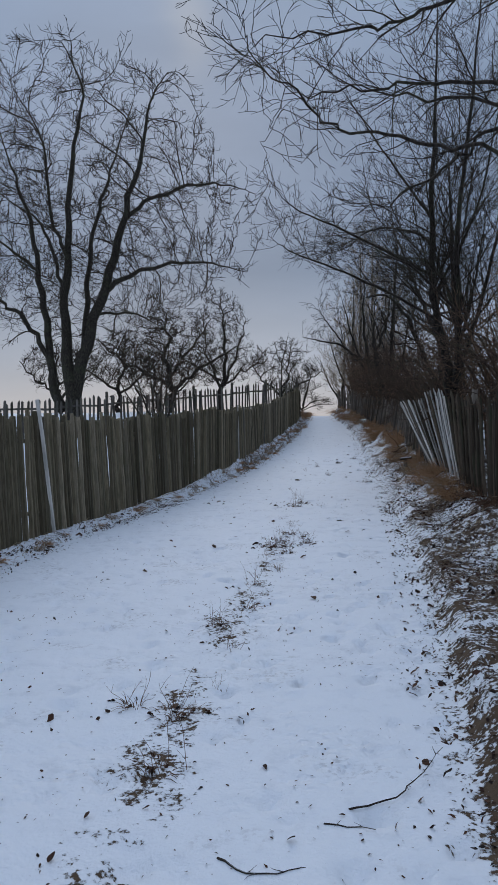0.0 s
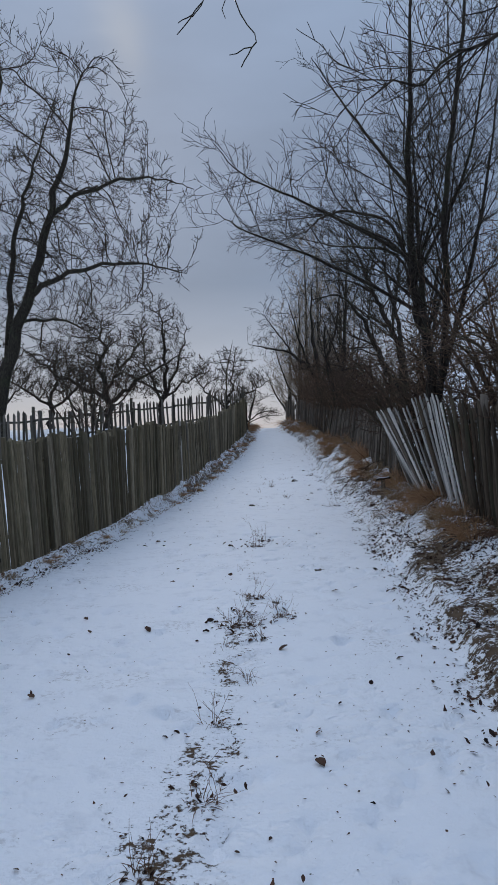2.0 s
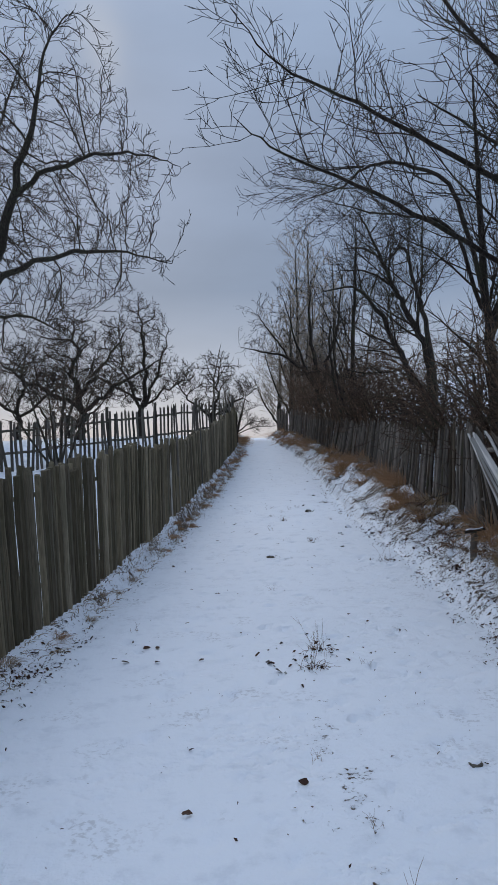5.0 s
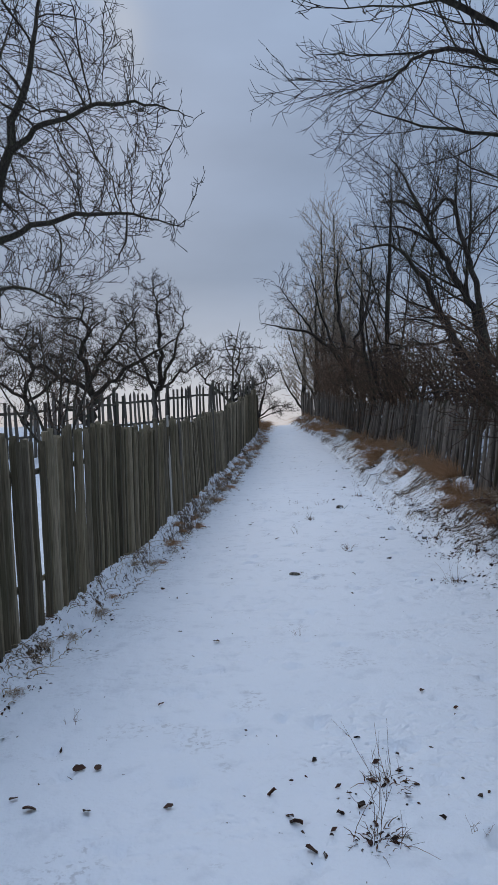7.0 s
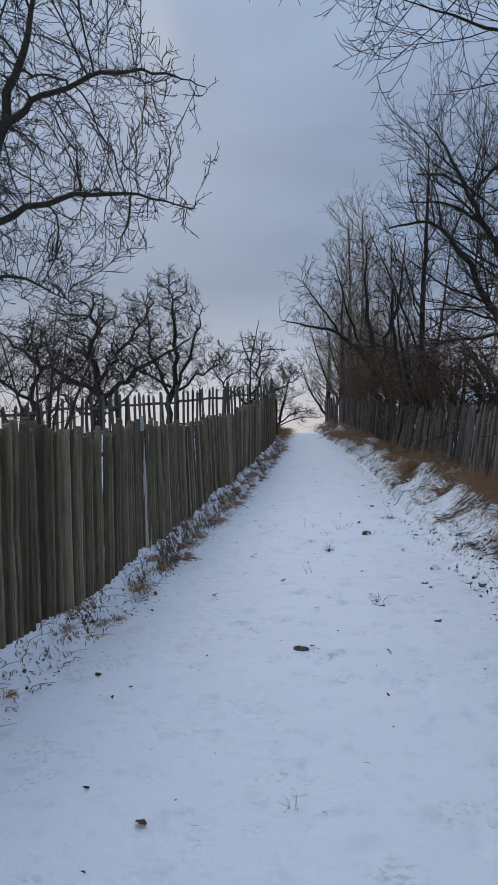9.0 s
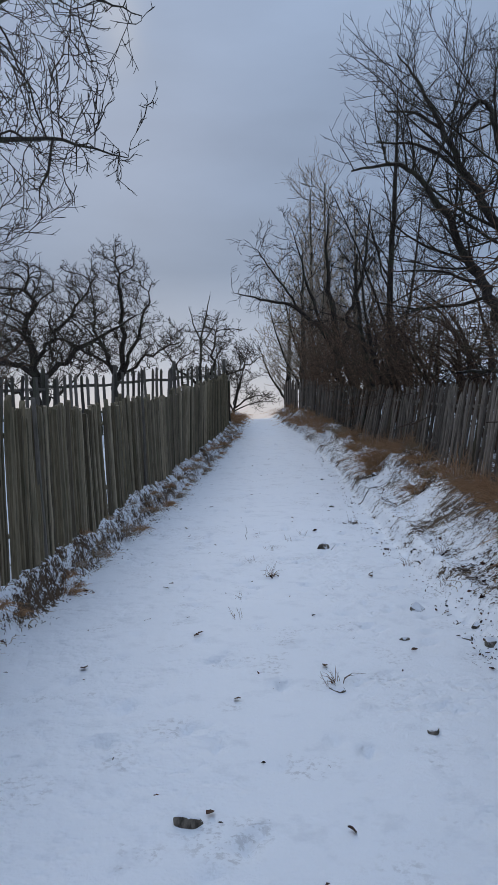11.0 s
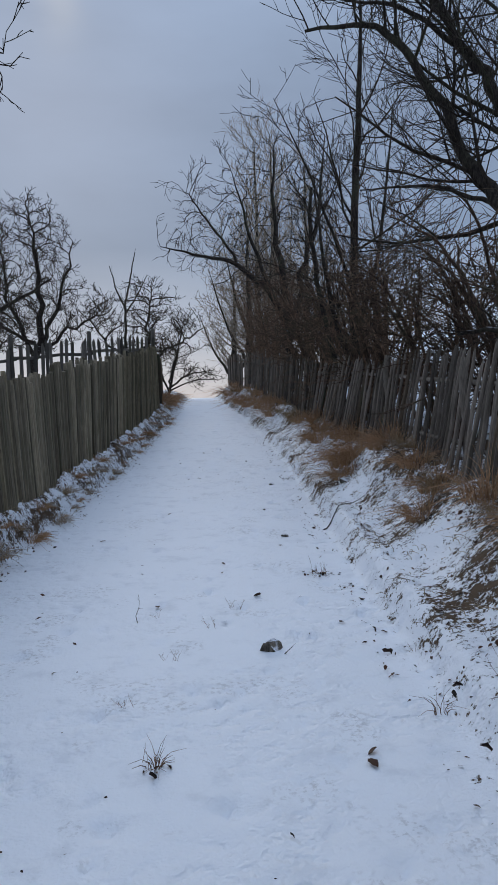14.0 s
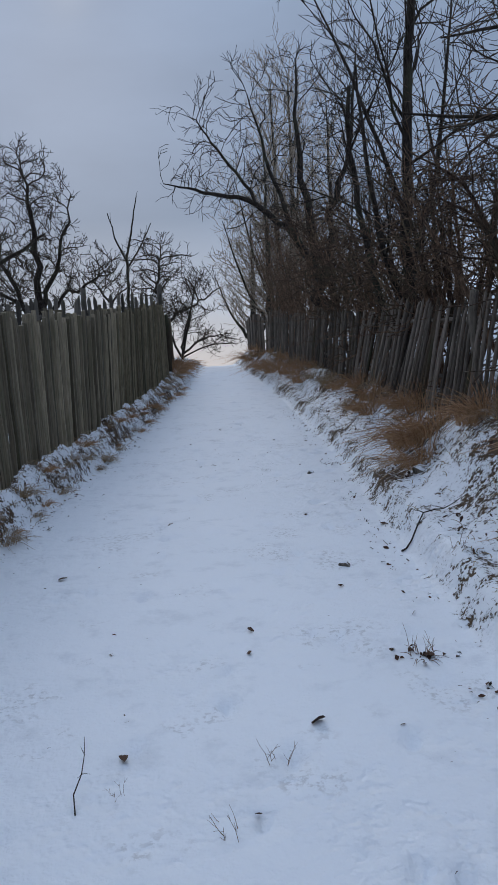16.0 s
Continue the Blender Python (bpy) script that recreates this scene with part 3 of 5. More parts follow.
for sd, px, py, k in ((42, -11.6, 45.0, .85), (44, -7.0, 57.0, 1.1)):
    tree("fruit_tree", sd, px, py,
         [[(0, 0, 0, .16 * k), (.1, 0, 1.2 * k, .13 * k), (-.2, .1, 2.8 * k, .09 * k), (-.1, 0, 5.0 * k, .02)],
          [(.1, 0, 1.0 * k, .10 * k), (1.5 * k, .2, 2.0 * k, .07 * k), (3.0 * k, 0, 3.6 * k, .02)],
          [(.1, 0, 1.2 * k, .10 * k), (-1.6 * k, 0, 2.3 * k, .07 * k), (-3.0 * k, .2, 3.9 * k, .02)],
          [(-.1, 0, 1.8 * k, .08 * k), (.7 * k, .5, 3.2 * k, .05 * k), (1.5 * k, .6, 4.9 * k, .02)]],
         fruit(520, (0, 0, 3.3 * k, 3.0 * k, 2.2 * k, 1.9 * k)), "spreading dark fruit tree in the orchard", M_BARK, M_TWIG, group="orchard trees")
LOW = dict(gap=(0.15, 0.13, 0.12), ratio=((0.35, 0.6), (0.35, 0.6), (0.4, 0.6)), angle=(30, 80), wander=0.28, rise=0.0, thin=0.007, least=0.22)
tree("bush", 15, 3.45, 44.2,
     [[(0, 0, 0, .05), (.1, 0, .8, .04), (.4, -.2, 1.7, .015)], [(0, 0, .2, .04), (.7, 0, .7, .03), (1.5, -.1, .8, .01)],
      [(0, 0, .1, .04), (-.5, 0, 1.3, .03), (-.7, 0, 3.0, .01)], [(0, 0, .1, .04), (.4, .2, 1.6, .03), (.7, .3, 2.9, .01)], [(0, 0, .1, .03), (.9, 0, .5, .02), (1.8, -.2, .45, .008)]],
     LOW, "low bare bush leaning over the lane's end", M_BARK, M_TWIG, "bush")
SAP = dict(gap=(0.8,), ratio=((0.15, 0.3),), angle=(15, 35), wander=0.06, rise=0.06, thin=0.006, least=0.3)
tree("sapling", 16, 1.95, 40.0,
     [[(0, 0, 0, .05), (.05, 0, 1.9, .042), (.05, 0, 2.9, .034), (.22, 0, 3.6, .024), (.42, 0, 4.5, .012)], [(.05, 0, 2.9, .03), (-.18, 0, 3.4, .022), (-.34, 0, 4.1, .011)],
      [(.08, 0, 2.7, .026), (.42, 0, 3.2, .02), (.75, 0, 3.8, .010)]],
     SAP, "young sapling with a few straight shoots behind the fence", M_BARK_L, M_TWIG)

# trees behind the other fence
HEDGE = dict(gap=(0.27, 0.16, 0.12), ratio=((0.30, 0.55), (0.33, 0.6), (0.35, 0.6)), angle=(28, 62), wander=0.12, rise=0.045, thin=0.0035, least=0.18, lift=0.25, longest=2.2)
tree("overhanging_tree", 21, 3.9, 4.4,
     [[(0, 0, 0, .0992), (0, 0, 1.8, .0806), (-.2, .2, 3.4, .0558), (-.3, .4, 6.6, .0124)],
      [(-.1, .1, 2.2, .031), (-2.07, .8, 2.98, .01488), (-2.45, .8, 3.0, .01364), (-2.88, .8, 3.08, .01116), (-3.23, .8, 3.12, .0093), (-3.47, .7, 3.3, .00744), (-3.69, .7, 3.46, .00558), (-3.87, .6, 3.65, .00372), (-3.9, .6, 3.86, .00248)],
      [(-.1, .1, 2.5, .031), (-2.23, .9, 3.5, .01364), (-2.56, .9, 3.5, .01116), (-3.15, .9, 3.45, .00744), (-3.6, .9, 3.43, .0031)],
      [(-.2, .2, 3.0, .031), (-1.6, .8, 4.2, .0186), (-2.45, .8, 4.03, .01364), (-2.8, .8, 3.84, .01116), (-3.2, .8, 3.81, .00806), (-3.69, .8, 3.78, .00434), (-3.89, .8, 3.68, .00248)],
      [(-.1, .2, 2.7, .031), (-1.76, 1.8, 3.6, .01736), (-2.07, 1.8, 3.28, .01364), (-2.4, 1.8, 3.06, .00992), (-2.75, 1.8, 2.87, .00496), (-3.1, 1.9, 2.78, .00248)],
      [(-.2, .2, 3.4, .0248), (-1.2, 1.2, 4.4, .01736), (-2.2, 1.6, 4.6, .01116), (-3.0, 1.8, 5.0, .00372)],
      [(-.1, .1, 2.3, .031), (-1.5, 2.2, 3.9, .0186), (-2.2, 3.0, 4.3, .01116), (-3.0, 3.4, 4.7, .0031)],
      [(-3.55, .65, 3.36, .0031), (-3.70, .55, 3.1, .00248), (-3.76, .5, 2.85, .00186), (-3.72, .5, 2.41, .00124)]],
     dict(HEDGE, gap=(0.14, 0.11, 0.10), ratio=((0.25, 0.5), (0.35, 0.65), (0.35, 0.6)), thin=0.0023, longest=0.5, least=0.09, rise=0.015, wander=0.15, crook=2.6), "bare tree whose branches hang over the lane", M_BARK, M_TWIG)
tree("forked_tree", 22, 4.15, 14.2,
     [[(0, 0, 0, 0.104), (-.12, -.15, 1.5, 0.0867), (-.5, -.5, 2.7, 0.0694), (-.68, -.7, 3.3, 0.0636), (-.7, -.85, 4.8, 0.0491), (-.65, -.9, 6.4, 0.0289), (-.6, -.9, 8.4, 0.00867)],
      [(-.1, -.15, 1.4, 0.0578), (-.25, -1.1, 2.7, 0.0491), (-.6, -2.0, 4.0, 0.0405), (-.5, -2.5, 5.8, 0.026), (-.4, -2.7, 7.6, 0.00694)],
      [(-.1, -.1, 1.5, 0.052), (.5, .2, 3.0, 0.0405), (1.0, .3, 5.0, 0.026), (1.4, .4, 7.4, 0.00694)],
      [(-.5, -.5, 2.8, 0.0318), (-1.4, -.6, 3.3, 0.026), (-2.4, -.8, 3.7, 0.0196), (-3.3, -.9, 4.0, 0.0116), (-3.7, -1.0, 4.3, 0.00347)],
      [(-.68, -.8, 3.6, 0.0318), (-1.7, -.9, 4.1, 0.0243), (-2.6, -.95, 4.5, 0.0173), (-3.3, -.95, 4.8, 0.0104), (-3.7, -1.0, 5.3, 0.00347)],
      [(-.7, -.85, 4.6, 0.0289), (-1.3, -.4, 5.7, 0.0202), (-2.0, 0, 7.0, 0.00578)],
      [(-.3, -1.2, 2.8, 0.0289), (-1.3, -2.0, 3.5, 0.0202), (-2.4, -2.3, 3.9, 0.00462)],
      [(-.6, -.6, 3.2, 0.0289), (.1, -1.2, 4.8, 0.0202), (.4, -1.6, 7.0, 0.00578)]],
     HEDGE, "dark forked tree close behind the leaning fence", M_BARK, M_TWIG)
tree("slanting_tree", 23, 5.6, 18.8,
     [[(0, 0, 0, .112), (0, 0, 2.2, .096), (-.2, -.1, 3.8, .072), (-.4, -.3, 7.4, .016)],
      [(-.2, -.1, 3.6, .048), (-1.0, -.8, 5.4, .036), (-2.1, -1.3, 5.5, .0272), (-2.73, -1.5, 5.33, .0208), (-3.1, -1.6, 4.95, .0144), (-3.8, -1.8, 4.7, .0048)],
      [(-2.73, -1.5, 5.33, .0144), (-3.4, -1.7, 5.2, .0104), (-4.0, -1.8, 5.15, .004)],
      [(-.2, 0, 3.4, .04), (-.6, .2, 5.0, .032), (-1.7, 0, 5.06, .0224), (-2.3, -.2, 5.04, .016), (-3.2, -.4, 5.2, .0048)],
      [(-.1, 0, 2.6, .048), (.5, .4, 4.4, .032), (.9, .6, 6.6, .008)]],
     HEDGE, "slim bare tree reaching over the lane", M_BARK, M_TWIG)
tree("leaning_tree", 24, 7.0, 24.2,
     [[(0, 0, 0, .1496), (-.25, .4, .9, .1235), (-.42, .8, 1.7, .1084), (-.57, 1.2, 2.2, .09724), (-.67, 1.6, 2.7, .08976), (-.81, 2.1, 3.4, .0748), (-1.07, 2.2, 4.1, .06358), (-1.67, 2.1, 4.77, .04488), (-2.0, 2.0, 4.93, .03366), (-2.86, 1.8, 4.7, .01646)],
      [(-.28, .5, 1.1, .1047), (-.1, 1.2, 2.6, .09724), (-.14, 1.6, 3.4, .08976), (-.42, 2.3, 4.47, .0748), (-.58, 2.8, 5.16, .06358), (-.77, 3.3, 6.1, .04862), (-1.0, 3.8, 7.14, .02992), (-1.33, 4.1, 7.8, .01122)],
      [(-.2, .6, 1.6, .08228), (-.06, 1.2, 3.4, .07106), (-.24, 1.6, 4.63, .05984), (-.37, 1.8, 5.4, .04862), (-.36, 2.0, 5.93, .04114), (-.6, 2.0, 6.0, .0374), (-.79, 2.0, 5.72, .02992), (-1.1, 2.0, 5.53, .01496)],
      [(-.3, .3, 1.0, .05236), (-.64, .4, 1.28, .04114), (-.94, 1.0, 1.29, .03366), (-1.22, 1.6, 1.3, .01496)],
      [(-.77, 3.3, 6.05, .03366), (-1.3, 3.2, 6.3, .02842), (-1.9, 3.1, 6.25, .01346)],
      [(-.58, 2.8, 5.1, .0374), (-1.3, 2.7, 5.5, .02992), (-2.2, 2.6, 5.5, .01346)],
      [(-.2, 1.8, 3.8, .04488), (.3, 2.6, 5.4, .03366), (.5, 3.0, 7.8, .008976)],
      [(-.7, 1.7, 2.8, .02992), (-1.3, 2.0, 3.1, .02244), (-2.0, 2.6, 3.2, .00748)]],
     dict(HEDGE, gap=(0.24, 0.17, 0.13), thin=0.004), "large dark tree leaning along the lane with crooked limbs", M_BARK, M_TWIG)
THICK = dict(gap=(0.32, 0.25, 0.19), ratio=((0.28, 0.5), (0.35, 0.6), (0.35, 0.6)), angle=(22, 60), wander=0.15, rise=0.05, thin=0.0055, least=0.28, longest=2.6)
tree("upright_tree", 25, 6.15, 31.0,
     [[(0, 0, 0, .0936), (.05, 0, 2.2, .0819), (.15, 0, 4.2, .0702), (.3, 0, 6.2, .04976), (.4, .1, 8.4, .0117)],
      [(0, 0, .8, .05265), (-.5, -.3, 2.4, .04095), (-.8, -.6, 4.4, .0117)],
      [(0, 0, 1.4, .05265), (.8, .5, 3.4, .0351), (1.2, .7, 6.2, .0117)],
      [(.1, 0, 2.4, .04095), (-.5, .4, 4.6, .0234), (-1.2, .6, 6.2, .00585)],
      [(.05, .3, 0, .05265), (-.45, .6, 2.6, .0468), (-.55, .7, 3.9, .04095), (-.5, .7, 4.6, .02925)]],
     THICK, "dark upright tree wrapped in dense twigs beside the fence", M_BARK, M_TWIG)
tree("arching_tree", 26, 6.5, 37.5,
     [[(0, 0, 0, .17), (-.05, 0, 1.6, .145), (-.1, 0, 2.6, .12), (-.4, .1, 5.0, .06), (-.25, .3, 7.1, .015)],
      [(-.08, 0, 2.2, .10), (-.85, -.2, 3.3, .08), (-1.5, -.3, 3.8, .06), (-2.7, -.5, 4.0, .035), (-3.5, -.5, 4.2, .01)],
      [(-.5, -.1, 2.9, .06), (-1.0, 0, 4.4, .045), (-1.5, 0, 6.2, .012)],
      [(-1.5, -.3, 3.8, .04), (-2.2, -.2, 4.9, .03), (-2.8, -.2, 5.7, .01)],
      [(-.05, 0, 1.8, .10), (.5, .1, 4.0, .07), (.9, .1, 5.2, .05), (1.2, .3, 7.4, .012)]],
     dict(thin=0.0085, bare=0.3, bare_limb=0.15, crook=2.0, grown=dict(blobs=((-1.0, 0, 5.0, 2.6, 1.8, 2.2), (-2.4, -.2, 4.2, 1.4, 1.0, .9), (.6, .2, 5.6, 1.6, 1.6, 2.2)), n=1100, step=0.24, kill=0.36, twigs=dict(TWIGS, gap=(0.24, 0.22), thin=0.0055))), "arching bare tree reaching over the top of the lane", M_BARK, M_TWIG)
POP = dict(gap=(0.30, 0.26, 0.22), ratio=((0.20, 0.40), (0.35, 0.55), (0.35, 0.6)), angle=(25, 60), wander=0.09, rise=0.07, thin=0.0085, least=0.4, longest=2.8, bare=0.06, bare_limb=0.02)
for sd, px, py, hgt in ((31, 7.4, 50.0, 8.2), (32, 8.3, 52.5, 12.0), (33, 9.6, 55.0, 13.4), (34, 7.3, 54.0, 6.2), (35, 10.6, 52.0, 11.0)):
    tree("poplar", sd, px, py,
         [[(0, 0, 0, .2), (0, 0, hgt * .3, .15), (.1, 0, hgt * .65, .08), (.1, 0, hgt, .015)],
          [(0, 0, hgt * .12, .09), (-1.0, 0, hgt * .35, .05), (-1.7, 0, hgt * .66, .012)],
          [(0, 0, hgt * .14, .09), (.9, .2, hgt * .35, .06), (1.2, .2, hgt * .75, .015)]],
         POP, "tall pale leafless tree with upright branches at the lane's end", M_BARK_L, M_PALETWIG, group="poplars at the lane's end")

# undergrowth along the fence: slim stems from a common stool
BRUSH = dict(gap=(0.22, 0.17), ratio=((0.3, 0.55), (0.35, 0.6)), angle=(25, 75), wander=0.2, rise=-0.03, thin=0.005, least=0.25, bare=0.1, bare_limb=0.1, longest=1.6)
tree("tall_shrub", 48, -3.6, 29.6,
     [[(0, 0, 0, .05), (.1, 0, 1.6, .04), (.3, .1, 4.0, .01)], [(-.1, 0, 0, .045), (-.6, .1, 1.5, .035), (-1.2, .2, 3.6, .01)], [(.1, 0, 0, .045), (.7, 0, 1.6, .035), (1.4, .1, 3.5, .01)],
      [(0, .1, 0, .04), (-.3, .4, 1.8, .03), (-.5, .6, 4.2, .01)], [(0, -.1, 0, .04), (.4, -.4, 1.7, .03), (.8, -.6, 3.9, .01)], [(-.1, 0, 0, .04), (-1.0, 0, 1.3, .03), (-1.9, .1, 2.8, .01)]],
     dict(BRUSH, gap=(0.34, 0.24, 0.2), ratio=((0.3, 0.5), (0.35, 0.6), (0.4, 0.6)), rise=0.03, thin=0.005), "tall grey-brown leafless shrub in front of the picket fence", M_BARK_L, M_SCRUB, "shrub")
rnd = random.Random(5)
for i, (bx, by, bh) in enumerate(((5.3, 11.5, 4.2), (5.9, 14.6, 4.4), (5.4, 13.4, 3.6), (4.6, 9.2, 2.6), (4.8, 10.7, 3.0), (4.9, 12.3, 3.0), (5.2, 15.6, 2.8), (5.4, 17.2, 2.6), (6.2, 13.2, 3.6), (5.6, 20.5, 2.6), (6.5, 27.8, 3.0), (6.3, 29.6, 2.9), (6.5, 31.2, 3.2), (6.6, 32.8, 3.2), (6.6, 34.4, 3.4), (6.8, 36.0, 4.4), (6.7, 39.2, 4.0), (6.7, 41.0, 3.8), (6.8, 42.8, 4.0), (7.0, 44.6, 4.0), (8.6, 36.0, 4.4))):
    stems = []
    for s in range(7):
        a, o = rnd.uniform(0, 6.28), rnd.uniform(0.1, 0.5)
        lean, h = rnd.uniform(0.2, 0.9), bh * rnd.uniform(0.55, 1.05)
        stems.append([(o * math.cos(a) * .5, o * math.sin(a), 0, .035), ((o + lean * .4) * math.cos(a), (o + lean * .4) * math.sin(a), h * .5, .026), ((o + lean) * math.cos(a) - .2, (o + lean) * math.sin(a), h, .008)])
    tree("thicket", 50 + i, bx, by, stems, BRUSH, "dense brown leafless thicket behind the fence", M_BRUSH, M_BRUSH, "shrub", "thickets along the fence")
# darker scrub close behind the laths, arching towards the lane
SCRUB = dict(gap=(0.20, 0.18), ratio=((0.35, 0.6), (0.4, 0.65)), angle=(30, 80), wander=0.24, rise=-0.04, thin=0.0055, least=0.28, bare=0.05, bare_limb=0.05, longest=1.6)
for i, (bx, by, bh) in enumerate(((4.7, 16.6, 2.6), (5.0, 18.2, 2.7), (5.4, 20.0, 2.6), (6.5, 27.4, 2.6), (6.4, 30.3, 3.2), (6.6, 32.8, 3.4), (6.6, 35.2, 3.4), (7.9, 28.6, 3.4), (6.6, 25.6, 2.8), (7.3, 27.2, 3.4), (7.0, 23.6, 2.8), (4.3, 11.6, 2.5), (4.3, 9.9, 2.3))):
    stems = []
    for s in range(7):
        a, o = rnd.uniform(0, 6.28), rnd.uniform(0.1, 0.5)
        arch, h = rnd.uniform(0.2, 1.0), bh * rnd.uniform(0.55, 1.05)
        stems.append([(o * math.cos(a) * .5, o * math.sin(a), 0, .04), ((o + arch * .3) * math.cos(a), (o + arch * .4) * math.sin(a), h * .5, .03), ((o + arch * .7) * math.cos(a) - .25, (o + arch) * math.sin(a), h * .85, .018), ((o + arch) * math.cos(a) - .6, (o + arch * 1.3) * math.sin(a), h * .95, .007)])
    tree("thicket", 80 + i, bx, by, stems, SCRUB, "dark tangled leafless scrub arching over the fence", M_SCRUB, M_SCRUB, "shrub", "thickets along the fence")

# ---- fences ----


def at_ground(x, y, up=0.0):
    return (x, y, float(land(x, y)) + up)


def slat_mesh(name, w, th, h, tip, seed, material, bow=.006):
    """A split paling with rounded flanks and a worn, slanted or pointed top; foot at z = 0."""
    r = random.Random(seed)
    zs = [0, h * .25, h * .5, h * .75, h - tip * r.uniform(.8, 1.2), h]
    peak, cut = r.uniform(-.3, .3), r.uniform(-.5, .5) * min(tip, .05)
    rows = []
    for i, z in enumerate(zs):
        top = i == 5
        ww = w * r.uniform(.90, 1.06) * (r.uniform(.15, .5) if top and tip > .02 else 1)
        c = r.uniform(-bow, bow) + (peak * w * .5 if top and tip > .02 else 0)
        bend = r.uniform(-bow, bow)
        ring = []
        for u, v in ((-.5, .25), (-.24, -.5), (.24, -.5), (.5, .25), (.34, .5), (-.34, .5)):
            ring.append((c + ww * u, bend + th * v, z + (cut * u if top else 0)))
        rows.append(ring)
    vs = [v for row in rows for v in row]
    n, k = len(rows), 6
    fs = [(i * k + j, i * k + (j + 1) % k, i * k + k + (j + 1) % k, i * k + k + j) for i in range(n - 1) for j in range(k)]
    o = (n - 1) * k
    fs += [(o, o + 1, o + 2, o + 3), (o, o + 3, o + 4, o + 5), (3, 2, 1, 0), (5, 4, 3, 0)]
    return mesh_of(name, vs, fs, material, False)


def pole_mesh(name, r, seed, material):
    """A rough split pole one metre high, cut aslant at the top; foot at z = 0."""
    q = random.Random(seed)
    t = Tubes()
    zs = (0, .3, .62, .9, .96, 1.0)
    t.add([(q.gauss(0, r * .25), q.gauss(0, r * .25), z) for z in zs], [r * k * q.uniform(.9, 1.1) for k in (1.08, 1.0, .95, .88, .7, .12)], 6)
    return t.mesh(name, material)


def log_mesh(name, length, r, material, seed, sides=8):
    """A round, slightly crooked pole along x."""
    q = random.Random(seed)
    t = Tubes()
    n = 6
    t.add([(length * i / (n - 1), q.gauss(0, .012), q.gauss(0, .015)) for i in range(n)], [r * q.uniform(.85, 1.1) for _ in range(n)], sides)
    return t.mesh(name, material)


def post_mesh(name, w, h, material, seed):
    q = random.Random(seed)
    t = Tubes()
    t.add([(0, 0, -.1), (q.gauss(0, .01), 0, h * .4), (q.gauss(0, .015), 0, h * .8), (q.gauss(0, .015), 0, h), (0, 0, h + .004)], [w, w * .97, w * .92, w * .85, .004], 7)
    return t.mesh(name, material)


def lay(line, y0, y1, gap, rnd):
    """Places along a line x = line(y): x, y, heading."""
    y = y0
    while y < y1:
        x = float(line(y))
        dx = float(line(y + .25)) - float(line(y - .25))
        a = math.atan2(.5, dx)
        yield x, y, a
        y += gap(y) * rnd.uniform(.96, 1.04) * math.sin(a)


def joined(name, meshes_at, material):
    vs, fs, base = [], [], 0
    for me, m in meshes_at:
        v = np.empty(len(me.vertices) * 3, np.float32)
        me.vertices.foreach_get("co", v)
        v = v.reshape(-1, 3) @ np.array(m.to_3x3()).T + np.array(m.translation)
        f = np.empty(len(me.loops), np.int32)
        me.loops.foreach_get("vertex_index", f)
        vs.append(v), fs.append(f.reshape(-1, 4) + base)
        base += len(v)
    return mesh_of(name, np.concatenate(vs), np.concatenate(fs), material, False)


